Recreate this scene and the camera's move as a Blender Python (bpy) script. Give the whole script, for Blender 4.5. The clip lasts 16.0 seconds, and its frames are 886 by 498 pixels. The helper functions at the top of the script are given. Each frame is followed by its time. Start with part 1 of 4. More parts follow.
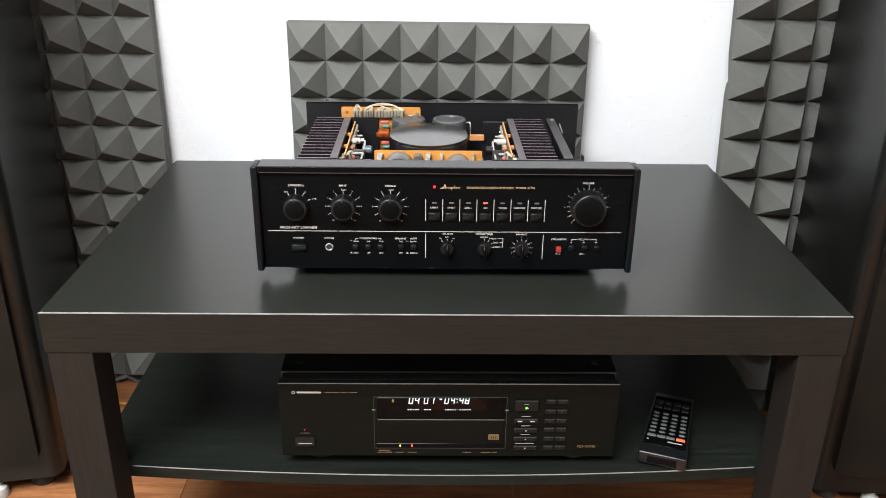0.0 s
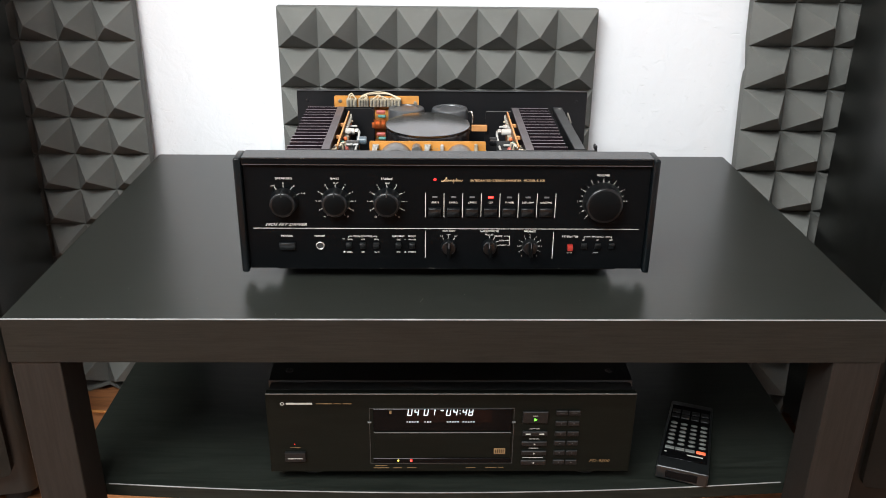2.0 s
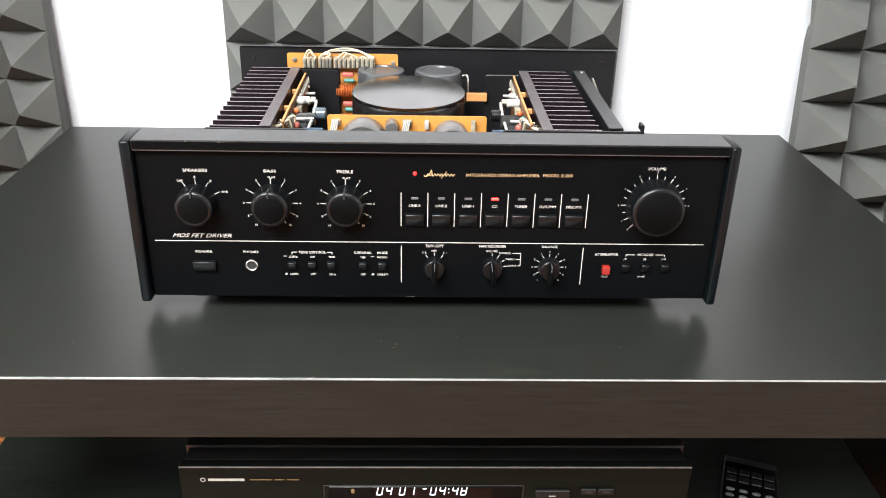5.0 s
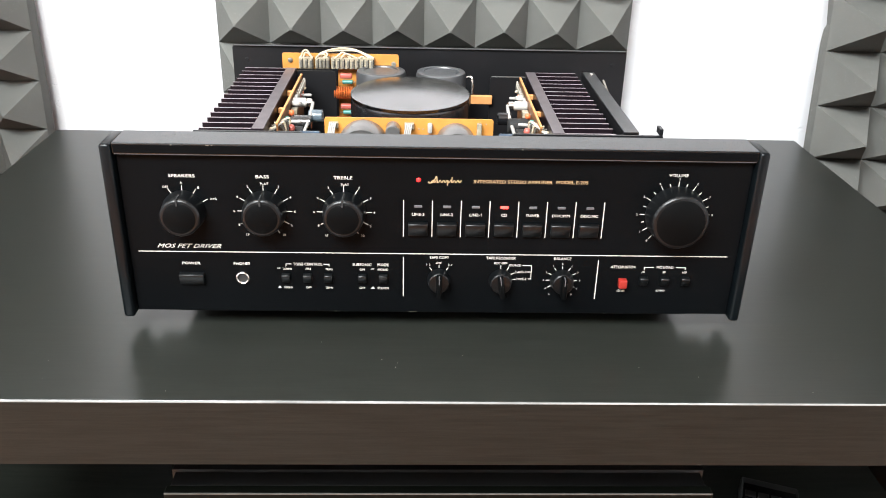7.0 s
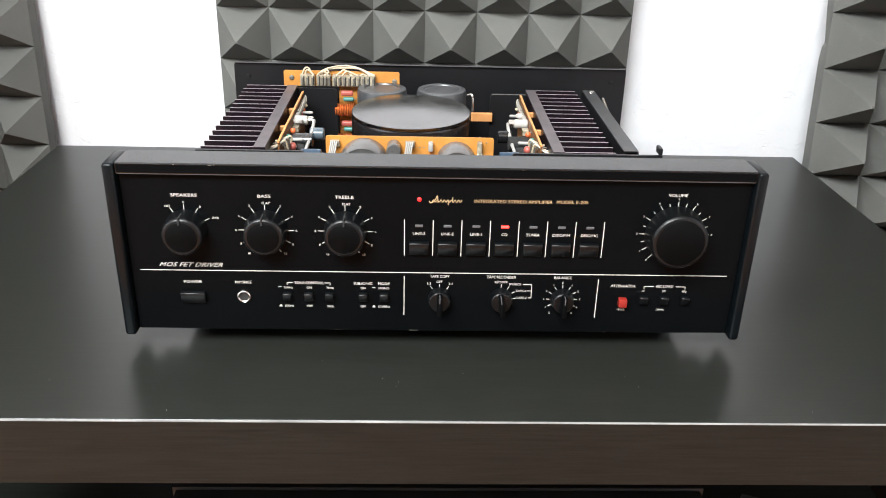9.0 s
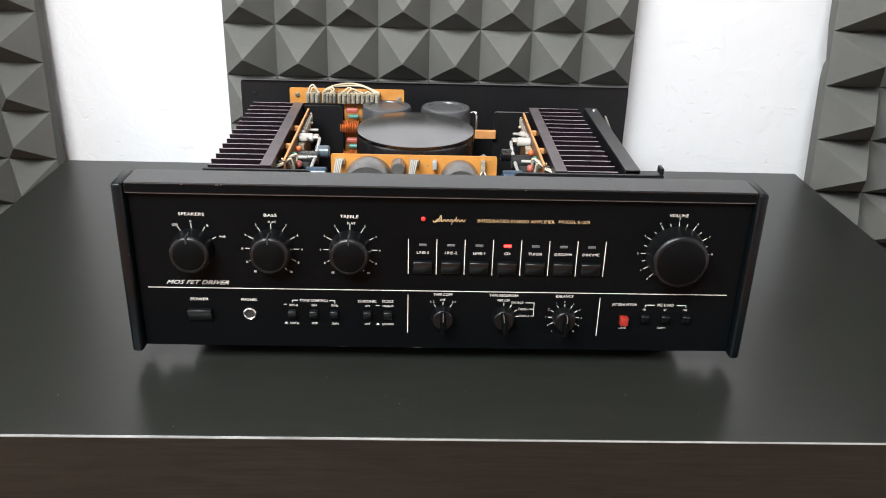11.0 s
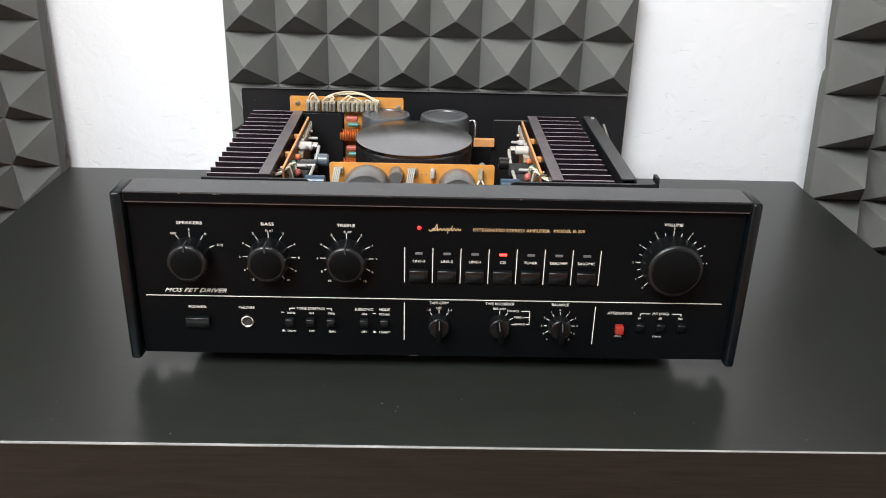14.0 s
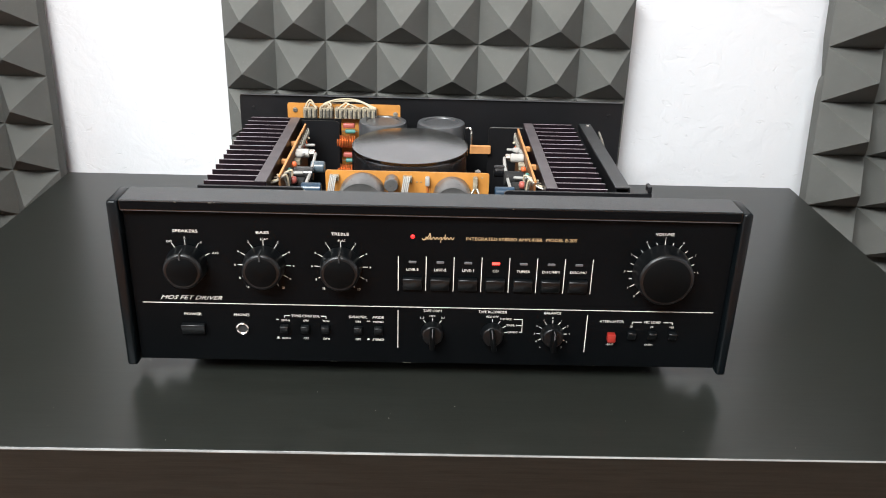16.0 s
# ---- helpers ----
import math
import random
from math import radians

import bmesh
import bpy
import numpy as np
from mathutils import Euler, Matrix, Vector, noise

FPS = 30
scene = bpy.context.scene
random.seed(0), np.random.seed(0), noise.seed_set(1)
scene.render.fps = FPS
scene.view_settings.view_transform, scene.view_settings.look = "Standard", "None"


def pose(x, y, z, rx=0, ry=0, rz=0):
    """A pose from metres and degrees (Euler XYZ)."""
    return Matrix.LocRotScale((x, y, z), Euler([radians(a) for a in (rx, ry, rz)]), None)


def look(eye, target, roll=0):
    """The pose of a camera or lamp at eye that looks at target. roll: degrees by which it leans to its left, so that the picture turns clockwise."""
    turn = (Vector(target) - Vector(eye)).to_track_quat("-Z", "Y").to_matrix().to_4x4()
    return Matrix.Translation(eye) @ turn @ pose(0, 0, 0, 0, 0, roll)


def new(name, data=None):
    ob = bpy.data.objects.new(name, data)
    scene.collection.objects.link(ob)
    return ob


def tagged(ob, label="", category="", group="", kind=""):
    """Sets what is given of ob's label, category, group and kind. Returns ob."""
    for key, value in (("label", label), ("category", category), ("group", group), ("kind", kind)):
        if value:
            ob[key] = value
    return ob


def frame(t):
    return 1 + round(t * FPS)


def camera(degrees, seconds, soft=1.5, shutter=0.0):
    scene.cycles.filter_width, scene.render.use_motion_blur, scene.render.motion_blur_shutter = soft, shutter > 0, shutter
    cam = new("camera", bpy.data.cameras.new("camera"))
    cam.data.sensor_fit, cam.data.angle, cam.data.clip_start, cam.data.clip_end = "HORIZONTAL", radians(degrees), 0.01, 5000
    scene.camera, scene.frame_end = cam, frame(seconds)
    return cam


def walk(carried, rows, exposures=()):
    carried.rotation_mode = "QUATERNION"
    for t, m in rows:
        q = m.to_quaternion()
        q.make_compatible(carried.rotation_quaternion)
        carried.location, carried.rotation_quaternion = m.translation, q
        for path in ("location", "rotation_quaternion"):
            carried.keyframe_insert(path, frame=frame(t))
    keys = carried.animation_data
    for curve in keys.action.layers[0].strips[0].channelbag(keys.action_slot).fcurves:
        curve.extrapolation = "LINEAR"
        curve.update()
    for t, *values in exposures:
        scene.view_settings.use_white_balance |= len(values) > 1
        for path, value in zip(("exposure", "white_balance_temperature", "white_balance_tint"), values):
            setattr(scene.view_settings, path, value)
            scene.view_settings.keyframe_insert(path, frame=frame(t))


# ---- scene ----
cam = camera(54.9, 16.0, soft=1.0)
PATH = [
    (0, (-0.02, -0.832, 0.891), (0.009, 1.002, 0.093), 0.7),
    (0.5, (-0.02, -0.833, 0.885), (0.007, 1.002, 0.09), 0.5),
    (1, (-0.025, -0.828, 0.872), (0.005, 1.006, 0.076), 0.6),
    (1.5, (-0.025, -0.806, 0.866), (0.006, 1.029, 0.072), 0.6),
    (2, (-0.023, -0.756, 0.858), (0.012, 1.076, 0.057), 0.6),
    (2.5, (-0.024, -0.68, 0.845), (0.017, 1.141, 0.019), 0.7),
    (3, (-0.021, -0.611, 0.82), (0.025, 1.199, -0.03), 0.8),
    (3.5, (-0.014, -0.568, 0.812), (0.034, 1.235, -0.053), 0.9),
    (4, (-0.013, -0.539, 0.806), (0.04, 1.258, -0.069), 1.1),
    (6.5, (-0.015, -0.449, 0.772), (0.047, 1.351, -0.097), 1.4),
    (7, (-0.018, -0.448, 0.773), (0.048, 1.355, -0.089), 1.5),
    (7.5, (-0.02, -0.449, 0.775), (0.047, 1.357, -0.081), 1.5),
    (8, (-0.018, -0.449, 0.775), (0.049, 1.36, -0.075), 1.5),
    (8.5, (-0.019, -0.449, 0.776), (0.049, 1.363, -0.067), 1.5),
    (9, (-0.019, -0.448, 0.779), (0.048, 1.366, -0.059), 1.6),
    (9.5, (-0.02, -0.449, 0.784), (0.046, 1.369, -0.048), 1.6),
    (12, (-0.018, -0.453, 0.788), (0.033, 1.374, -0.024), 1.6),
    (12.5, (-0.017, -0.452, 0.787), (0.032, 1.376, -0.023), 1.5),
    (13, (-0.015, -0.453, 0.789), (0.031, 1.376, -0.019), 1.5),
    (13.5, (-0.016, -0.454, 0.788), (0.03, 1.376, -0.018), 1.5),
    (14, (-0.013, -0.455, 0.792), (0.033, 1.374, -0.015), 1.6),
    (14.5, (-0.009, -0.457, 0.793), (0.035, 1.372, -0.014), 1.7),
    (15, (-0.008, -0.458, 0.793), (0.035, 1.371, -0.015), 1.6),
    (15.5, (-0.008, -0.458, 0.796), (0.034, 1.372, -0.009), 1.7),
    (16, (-0.007, -0.458, 0.799), (0.034, 1.372, -0.005), 1.7),
]
EXPOSURES = [(0, -0.22), (0.5, -0.27), (1, -0.36), (1.5, -0.42), (2, -0.36), (3, -0.09), (4, 0.10), (6.5, 0.34), (7.5, 0.31), (8.3, 0.21), (9, -0.01), (9.7, -0.09), (12, -0.40), (14, -0.41), (15, -0.37), (16, -0.31)]
walk(cam, [(t, look(eye, target, roll)) for t, eye, target, roll in PATH], EXPOSURES)


# ---- world and light ----
world = bpy.data.worlds.new("world")
world.use_nodes = True
world.node_tree.nodes["Background"].inputs[0].default_value = (0.75, 0.85, 1.0, 1)
world.node_tree.nodes["Background"].inputs[1].default_value = 0.05
scene.world = world


def area(name, m, sx, sy, watts, colour):
    data = bpy.data.lights.new(name, "AREA")
    data.shape, data.size, data.size_y, data.energy, data.color = "RECTANGLE", sx, sy, watts, colour
    ob = new(name, data)
    ob.matrix_world = m
    return ob


area("ceiling_lamp_light", look((-0.85, -1.50, 2.36), (-0.80, -1.35, 0.0)), 1.6, 1.0, 272, (0.94, 0.99, 1.0))


# ---- materials ----
def nodes_of(name):
    m = bpy.data.materials.new(name)
    m.use_nodes = True
    nt = m.node_tree
    return m, nt, nt.nodes["Principled BSDF"]


def noise_node(nt, scale, detail=3.0, stretch=(1, 1, 1), coords="Object"):
    tc, mp, nz = nt.nodes.new("ShaderNodeTexCoord"), nt.nodes.new("ShaderNodeMapping"), nt.nodes.new("ShaderNodeTexNoise")
    mp.inputs["Scale"].default_value = stretch
    nz.inputs["Scale"].default_value, nz.inputs["Detail"].default_value = scale, detail
    nt.links.new(tc.outputs[coords], mp.inputs["Vector"])
    nt.links.new(mp.outputs["Vector"], nz.inputs["Vector"])
    return nz


def ramp(nt, src, lo, hi, p0=0.3, p1=0.7):
    r = nt.nodes.new("ShaderNodeValToRGB")
    r.color_ramp.elements[0].color, r.color_ramp.elements[1].color = (*lo, 1), (*hi, 1)
    r.color_ramp.elements[0].position, r.color_ramp.elements[1].position = p0, p1
    nt.links.new(src, r.inputs["Fac"])
    return r


def mul(c, k):
    return tuple(min(1.0, v * k) for v in c)


def surface(name, colour, rough=0.5, metal=0.0, vary=0.12, scale=40, stretch=(1, 1, 1), bump=0.0, bump_scale=300, rough_vary=0.08, spec=0.5, random_tone=0.0, coat=0.0):
    """Procedural paint, plastic or metal: broad tone changes, fine grain in the gloss and relief."""
    m, nt, b = nodes_of(name)
    big = noise_node(nt, scale, 4, stretch)
    r = ramp(nt, big.outputs["Fac"], mul(colour, 1 - vary), mul(colour, 1 + vary))
    out = r.outputs["Color"]
    if random_tone:
        oi, hsv, mr = nt.nodes.new("ShaderNodeObjectInfo"), nt.nodes.new("ShaderNodeHueSaturation"), nt.nodes.new("ShaderNodeMapRange")
        mr.inputs["To Min"].default_value, mr.inputs["To Max"].default_value = 1 - random_tone, 1 + random_tone
        nt.links.new(oi.outputs["Random"], mr.inputs["Value"])
        nt.links.new(mr.outputs["Result"], hsv.inputs["Value"])
        nt.links.new(out, hsv.inputs["Color"])
        out = hsv.outputs["Color"]
    nt.links.new(out, b.inputs["Base Color"])
    fine = noise_node(nt, bump_scale, 3, stretch)
    mr = nt.nodes.new("ShaderNodeMapRange")
    mr.inputs["To Min"].default_value, mr.inputs["To Max"].default_value = max(0.02, rough - rough_vary), min(1, rough + rough_vary)
    nt.links.new(fine.outputs["Fac"], mr.inputs["Value"])
    nt.links.new(mr.outputs["Result"], b.inputs["Roughness"])
    b.inputs["Metallic"].default_value = metal
    b.inputs["Specular IOR Level"].default_value = spec
    b.inputs["Coat Weight"].default_value = coat
    if bump:
        bp = nt.nodes.new("ShaderNodeBump")
        bp.inputs["Strength"].default_value, bp.inputs["Distance"].default_value = bump, 0.001
        nt.links.new(fine.outputs["Fac"], bp.inputs["Height"])
        nt.links.new(bp.outputs["Normal"], b.inputs["Normal"])
    return m


def glow(name, colour, strength):
    m, nt, b = nodes_of(name)
    b.inputs["Base Color"].default_value = (*colour, 1)
    b.inputs["Emission Color"].default_value = (*colour, 1)
    b.inputs["Emission Strength"].default_value = strength
    return m


def plaster(name, colour):
    """White painted plaster with soft trowel relief and small pits."""
    m, nt, b = nodes_of(name)
    tone = noise_node(nt, 3.0, 4)
    r = ramp(nt, tone.outputs["Fac"], mul(colour, 0.97), mul(colour, 1.02))
    nt.links.new(r.outputs["Color"], b.inputs["Base Color"])
    b.inputs["Roughness"].default_value = 0.85
    lumps, grit = noise_node(nt, 26, 6), noise_node(nt, 160, 3)
    lumps.inputs["Distortion"].default_value = 1.0
    add = nt.nodes.new("ShaderNodeMath")
    add.operation = "MULTIPLY_ADD"
    add.inputs[1].default_value = 0.22
    nt.links.new(grit.outputs["Fac"], add.inputs[0])
    nt.links.new(lumps.outputs["Fac"], add.inputs[2])
    bp = nt.nodes.new("ShaderNodeBump")
    bp.inputs["Strength"].default_value, bp.inputs["Distance"].default_value = 0.35, 0.005
    # short trowel nicks and chips
    nick = noise_node(nt, 34, 2, (1.0, 1.0, 2.4))
    nick.inputs["Distortion"].default_value = 2.0
    cut = ramp(nt, nick.outputs["Fac"], (0, 0, 0), (1, 1, 1), 0.665, 0.70)
    dig = nt.nodes.new("ShaderNodeMath")
    dig.operation = "MULTIPLY_ADD"
    dig.inputs[1].default_value = -0.42
    nt.links.new(cut.outputs["Color"], dig.inputs[0])
    nt.links.new(add.outputs[0], dig.inputs[2])
    nt.links.new(dig.outputs[0], bp.inputs["Height"])
    nt.links.new(bp.outputs["Normal"], b.inputs["Normal"])
    return m


def foam_stuff(name):
    """Open-cell polyurethane foam: charcoal, dull, with fine cells and a few pale specks painted as glints."""
    m, nt, b = nodes_of(name)
    tone, cells = noise_node(nt, 9, 4), noise_node(nt, 1700, 2)
    r = ramp(nt, tone.outputs["Fac"], (0.112, 0.113, 0.105), (0.142, 0.142, 0.132))
    speck = noise_node(nt, 800, 1)
    rs = ramp(nt, speck.outputs["Fac"], (0, 0, 0), (1, 1, 1), 0.715, 0.775)
    mix = nt.nodes.new("ShaderNodeMix")
    mix.data_type = "RGBA"
    mix.inputs["B"].default_value = (0.34, 0.34, 0.33, 1)
    nt.links.new(rs.outputs["Color"], mix.inputs["Factor"])
    nt.links.new(r.outputs["Color"], mix.inputs["A"])
    nt.links.new(mix.outputs["Result"], b.inputs["Base Color"])
    b.inputs["Roughness"].default_value = 0.95
    b.inputs["Specular IOR Level"].default_value = 0.25
    bp = nt.nodes.new("ShaderNodeBump")
    bp.inputs["Strength"].default_value, bp.inputs["Distance"].default_value = 0.6, 0.001
    nt.links.new(cells.outputs["Fac"], bp.inputs["Height"])
    nt.links.new(bp.outputs["Normal"], b.inputs["Normal"])
    return m


def wood(name, dark, light, rough, stretch, scale=14, bump=0.08, random_tone=0.0, rough_vary=0.05, spec=0.5):
    m, nt, b = nodes_of(name)
    grain, fine = noise_node(nt, scale, 6, stretch), noise_node(nt, scale * 9, 3, stretch)
    grain.inputs["Distortion"].default_value = 1.0
    mixv = nt.nodes.new("ShaderNodeMath")
    mixv.operation = "MULTIPLY_ADD"
    mixv.inputs[1].default_value = 0.45
    sub = nt.nodes.new("ShaderNodeMath")
    sub.operation = "SUBTRACT"
    sub.inputs[1].default_value = 0.22
    nt.links.new(fine.outputs["Fac"], mixv.inputs[0])
    nt.links.new(grain.outputs["Fac"], mixv.inputs[2])
    nt.links.new(mixv.outputs[0], sub.inputs[0])
    r = ramp(nt, sub.outputs[0], dark, light, 0.32, 0.68)
    out = r.outputs["Color"]
    if random_tone:
        oi, hsv, mr = nt.nodes.new("ShaderNodeObjectInfo"), nt.nodes.new("ShaderNodeHueSaturation"), nt.nodes.new("ShaderNodeMapRange")
        mr.inputs["To Min"].default_value, mr.inputs["To Max"].default_value = 1 - random_tone, 1 + random_tone
        nt.links.new(oi.outputs["Random"], mr.inputs["Value"])
        nt.links.new(mr.outputs["Result"], hsv.inputs["Value"])
        nt.links.new(out, hsv.inputs["Color"])
        out = hsv.outputs["Color"]
    nt.links.new(out, b.inputs["Base Color"])
    mr = nt.nodes.new("ShaderNodeMapRange")
    mr.inputs["To Min"].default_value, mr.inputs["To Max"].default_value = rough - rough_vary, rough + rough_vary
    nt.links.new(fine.outputs["Fac"], mr.inputs["Value"])
    nt.links.new(mr.outputs["Result"], b.inputs["Roughness"])
    b.inputs["Specular IOR Level"].default_value = spec
    bp = nt.nodes.new("ShaderNodeBump")
    bp.inputs["Strength"].default_value, bp.inputs["Distance"].default_value = bump, 0.0006
    nt.links.new(fine.outputs["Fac"], bp.inputs["Height"])
    nt.links.new(bp.outputs["Normal"], b.inputs["Normal"])
    return m


WALL = plaster("white_plaster", (0.715, 0.713, 0.732))
WALL_GREY = plaster("greige_plaster", (0.33, 0.33, 0.32))
CEIL = plaster("ceiling_paint", (0.80, 0.80, 0.79))
FOAM = foam_stuff("charcoal_foam")
TABLE_TOP = wood("black_brown_laminate", (0.0112, 0.0122, 0.0104), (0.0160, 0.0172, 0.0146), 0.28, (1.5, 34, 34), 16, 0.002, 0.0, 0.006)
TABLE_EDGE = wood("black_brown_edge", (0.0056, 0.0054, 0.0044), (0.0120, 0.0114, 0.0094), 0.48, (1.4, 20, 34), 14, 0.12, 0, 0.05, 0.2)
LEG_WOOD = wood("black_brown_leg", (0.0098, 0.0084, 0.0072), (0.0150, 0.0128, 0.0110), 0.48, (18, 18, 1), 14, 0.06, 0, 0.05, 0.17)
# pale colour stands in for the highlight on rounded board edges
EDGE_GLINT = surface("pale_edge_highlight", (0.20, 0.20, 0.195), 0.25, vary=0.35, scale=25, bump_scale=300)
FLOORWOOD = wood("laminate_planks", (0.150, 0.056, 0.022), (0.30, 0.125, 0.050), 0.38, (1, 9, 9), 7, 0.08, 0.28)
SHELF = wood("black_brown_shelf", (0.0060, 0.0072, 0.0058), (0.0115, 0.0132, 0.0108), 0.38, (1, 14, 14), 10, 0.02, 0.0, 0.03, 0.13)
SPEAKER = wood("black_ash_veneer", (0.0036, 0.0040, 0.0036), (0.0076, 0.0080, 0.0070), 0.32, (14, 14, 1), 10, 0.04, 0, 0.02, 0.38)
GRILLE = surface("grille_cloth", (0.0125, 0.0098, 0.0074), 0.9, vary=0.2, scale=12, bump=0.5, bump_scale=1500, spec=0.08)
PANEL = surface("black_anodised_panel", (0.0021, 0.0025, 0.0029), 0.34, vary=0.2, scale=8, bump=0.03, bump_scale=1800, spec=0.042)
BAR = surface("black_satin_extrusion", (0.0018, 0.0036, 0.0046), 0.21, vary=0.12, scale=14, bump=0.0, bump_scale=400, rough_vary=0.012, spec=0.62)
CAP = surface("black_end_moulding", (0.0022, 0.0034, 0.0042), 0.30, vary=0.15, scale=20, rough_vary=0.02, spec=0.20)
KNOB = surface("black_knob_plastic", (0.0024, 0.0029, 0.0034), 0.34, vary=0.2, scale=60, bump=0.03, bump_scale=1500, spec=0.34)
KNOB_CAP = surface("black_matte_cap", (0.0013, 0.0016, 0.0018), 0.5, vary=0.15, scale=60, bump=0.05, bump_scale=2000, spec=0.07)
BLACK = surface("black_steel", (0.007, 0.007, 0.008), 0.40, vary=0.2, scale=20, bump=0.03, bump_scale=900, spec=0.35)
RUBBER = surface("black_rubber", (0.012, 0.012, 0.012), 0.8, vary=0.2, scale=60)
PLUM = surface("plum_anodised_fins", (0.0085, 0.0050, 0.0072), 0.34, metal=0.0, vary=0.2, scale=70, bump=0.0, bump_scale=300, rough_vary=0.02, spec=0.30)
# lighter copies of the plum finish carry the grazing sheen on the tops
FIN_TOP_LIT = surface("lit_fin_top", (0.30, 0.255, 0.275), 0.40, metal=0.3, vary=0.2, scale=70, rough_vary=0.03)
SPINE_TOP_LIT = surface("lit_spine_top", (0.100, 0.084, 0.090), 0.34, metal=0.3, vary=0.2, scale=70, rough_vary=0.03)
PRINT = surface("cream_print", (0.66, 0.63, 0.565), 0.6, vary=0.06, scale=200)
GOLD = surface("gold_print", (0.50, 0.34, 0.18), 0.5, vary=0.1, scale=200)
BOARD = surface("amber_circuit_board", (0.50, 0.215, 0.045), 0.42, vary=0.14, scale=55, bump=0.08, bump_scale=500)
BOARD_DARK = surface("brown_board_face", (0.16, 0.065, 0.022), 0.45, vary=0.2, scale=90, bump=0.1, bump_scale=500)
BOARD_EDGE = surface("tan_board_edge", (0.55, 0.25, 0.085), 0.6, vary=0.12, scale=90)
CHROME = surface("bright_nickel", (0.72, 0.70, 0.66), 0.22, metal=1.0, vary=0.08, scale=90)
STEEL = surface("dull_zinc_screw", (0.30, 0.28, 0.24), 0.42, metal=0.8, vary=0.2, scale=200)
TIN = surface("tinned_lead", (0.30, 0.28, 0.24), 0.45, metal=0.8, vary=0.15, scale=200)
SLEEVE = surface("grey_capacitor_sleeve", (0.030, 0.030, 0.030), 0.26, vary=0.3, scale=60, coat=0.4)
LACQUER = surface("black_lacquer", (0.008, 0.008, 0.009), 0.19, vary=0.15, scale=30, rough_vary=0.03, spec=0.7)
LIDGLOSS = surface("black_gloss_lid", (0.27, 0.27, 0.275), 0.21, metal=1.0, vary=0.10, scale=30, rough_vary=0.03)
CANTOP = surface("black_can_top", (0.045, 0.047, 0.050), 0.36, vary=0.2, scale=60, spec=0.7)
BLUEGREY = surface("pale_blue_sleeve", (0.075, 0.100, 0.120), 0.3, vary=0.2, scale=70, coat=0.3)
BLUE = surface("deep_blue_sleeve", (0.016, 0.042, 0.075), 0.35, vary=0.2, scale=70, coat=0.3)
COPPER = surface("copper_winding", (0.75, 0.24, 0.075), 0.35, metal=0.7, vary=0.25, scale=200, stretch=(1, 1, 1))
CABLE = surface("clear_copper_cable", (0.62, 0.26, 0.08), 0.25, metal=0.3, vary=0.2, scale=90, coat=0.5)
REDP = surface("red_part", (0.36, 0.085, 0.065), 0.4, vary=0.15, scale=90)
ORANGE = surface("orange_part", (0.62, 0.13, 0.04), 0.4, vary=0.15, scale=90)
TEAL = surface("teal_part", (0.055, 0.19, 0.165), 0.4, vary=0.15, scale=90)
WHITEP = surface("white_ceramic", (0.42, 0.40, 0.37), 0.4, vary=0.08, scale=90)
GREYWIRE = surface("grey_wire", (0.34, 0.33, 0.31), 0.5, vary=0.1, scale=90)
CREAMWIRE = surface("cream_wire", (0.52, 0.44, 0.31), 0.45, vary=0.15, scale=90)
CLEARPLUG = surface("milky_plug_housing", (0.30, 0.26, 0.19), 0.25, vary=0.3, scale=200)
SMOKE = surface("smoked_window", (0.0022, 0.0022, 0.0024), 0.16, vary=0.1, scale=20, rough_vary=0.03, spec=0.08)
CDFACE = surface("black_brushed_face", (0.0034, 0.0040, 0.0030), 0.45, vary=0.2, scale=16, stretch=(1, 1, 10), bump=0.04, bump_scale=500, spec=0.085)
CDTOP = surface("black_case_enamel", (0.006, 0.006, 0.006), 0.40, vary=0.2, scale=30, bump=0.06, bump_scale=1200)
FRAME_LINE = surface("dull_grey_line", (0.026, 0.026, 0.025), 0.5, vary=0.2, scale=80)
EDGE_LINE = surface("pale_edge_line", (0.13, 0.128, 0.122), 0.4, vary=0.2, scale=80)
KEY = surface("dark_grey_key", (0.0055, 0.0055, 0.0055), 0.45, vary=0.15, scale=200, spec=0.25)
REMOTE = surface("satin_black_plastic", (0.0050, 0.0056, 0.0058), 0.33, vary=0.2, scale=60, bump=0.05, bump_scale=1500, spec=0.5)
KEYLIGHT = surface("pale_grey_key", (0.075, 0.078, 0.073), 0.5, vary=0.15, scale=300, random_tone=0.25)
REDKEY = surface("red_key", (0.85, 0.13, 0.05), 0.5, vary=0.05, scale=200)
REDBTN = surface("red_button", (0.24, 0.018, 0.013), 0.35, vary=0.1, scale=200)
LEDOFF = surface("grey_indicator", (0.085, 0.085, 0.09), 0.35, vary=0.1, scale=200)
FOOTGREY = surface("pale_grey_plastic", (0.40, 0.40, 0.38), 0.6, vary=0.06, scale=60)
RAIL = surface("satin_steel_rail", (0.105, 0.108, 0.112), 0.36, metal=1.0, vary=0.15, scale=40, rough_vary=0.04)
SLEEVE_PALE = surface("pale_grey_sleeve", (0.095, 0.092, 0.090), 0.30, vary=0.25, scale=60, coat=0.4)
SOCKETW = surface("white_socket_plastic", (0.72, 0.74, 0.75), 0.6, vary=0.03, scale=30)
RED_GLOW = glow("red_light", (1.0, 0.035, 0.028), 5.5)
RED_DIM = glow("red_dot_light", (1.0, 0.02, 0.02), 1.1)
DIGIT = glow("display_segments", (0.80, 0.93, 1.0), 1.1)
GREEN_GLOW = glow("green_light", (0.15, 1.0, 0.05), 3.0)
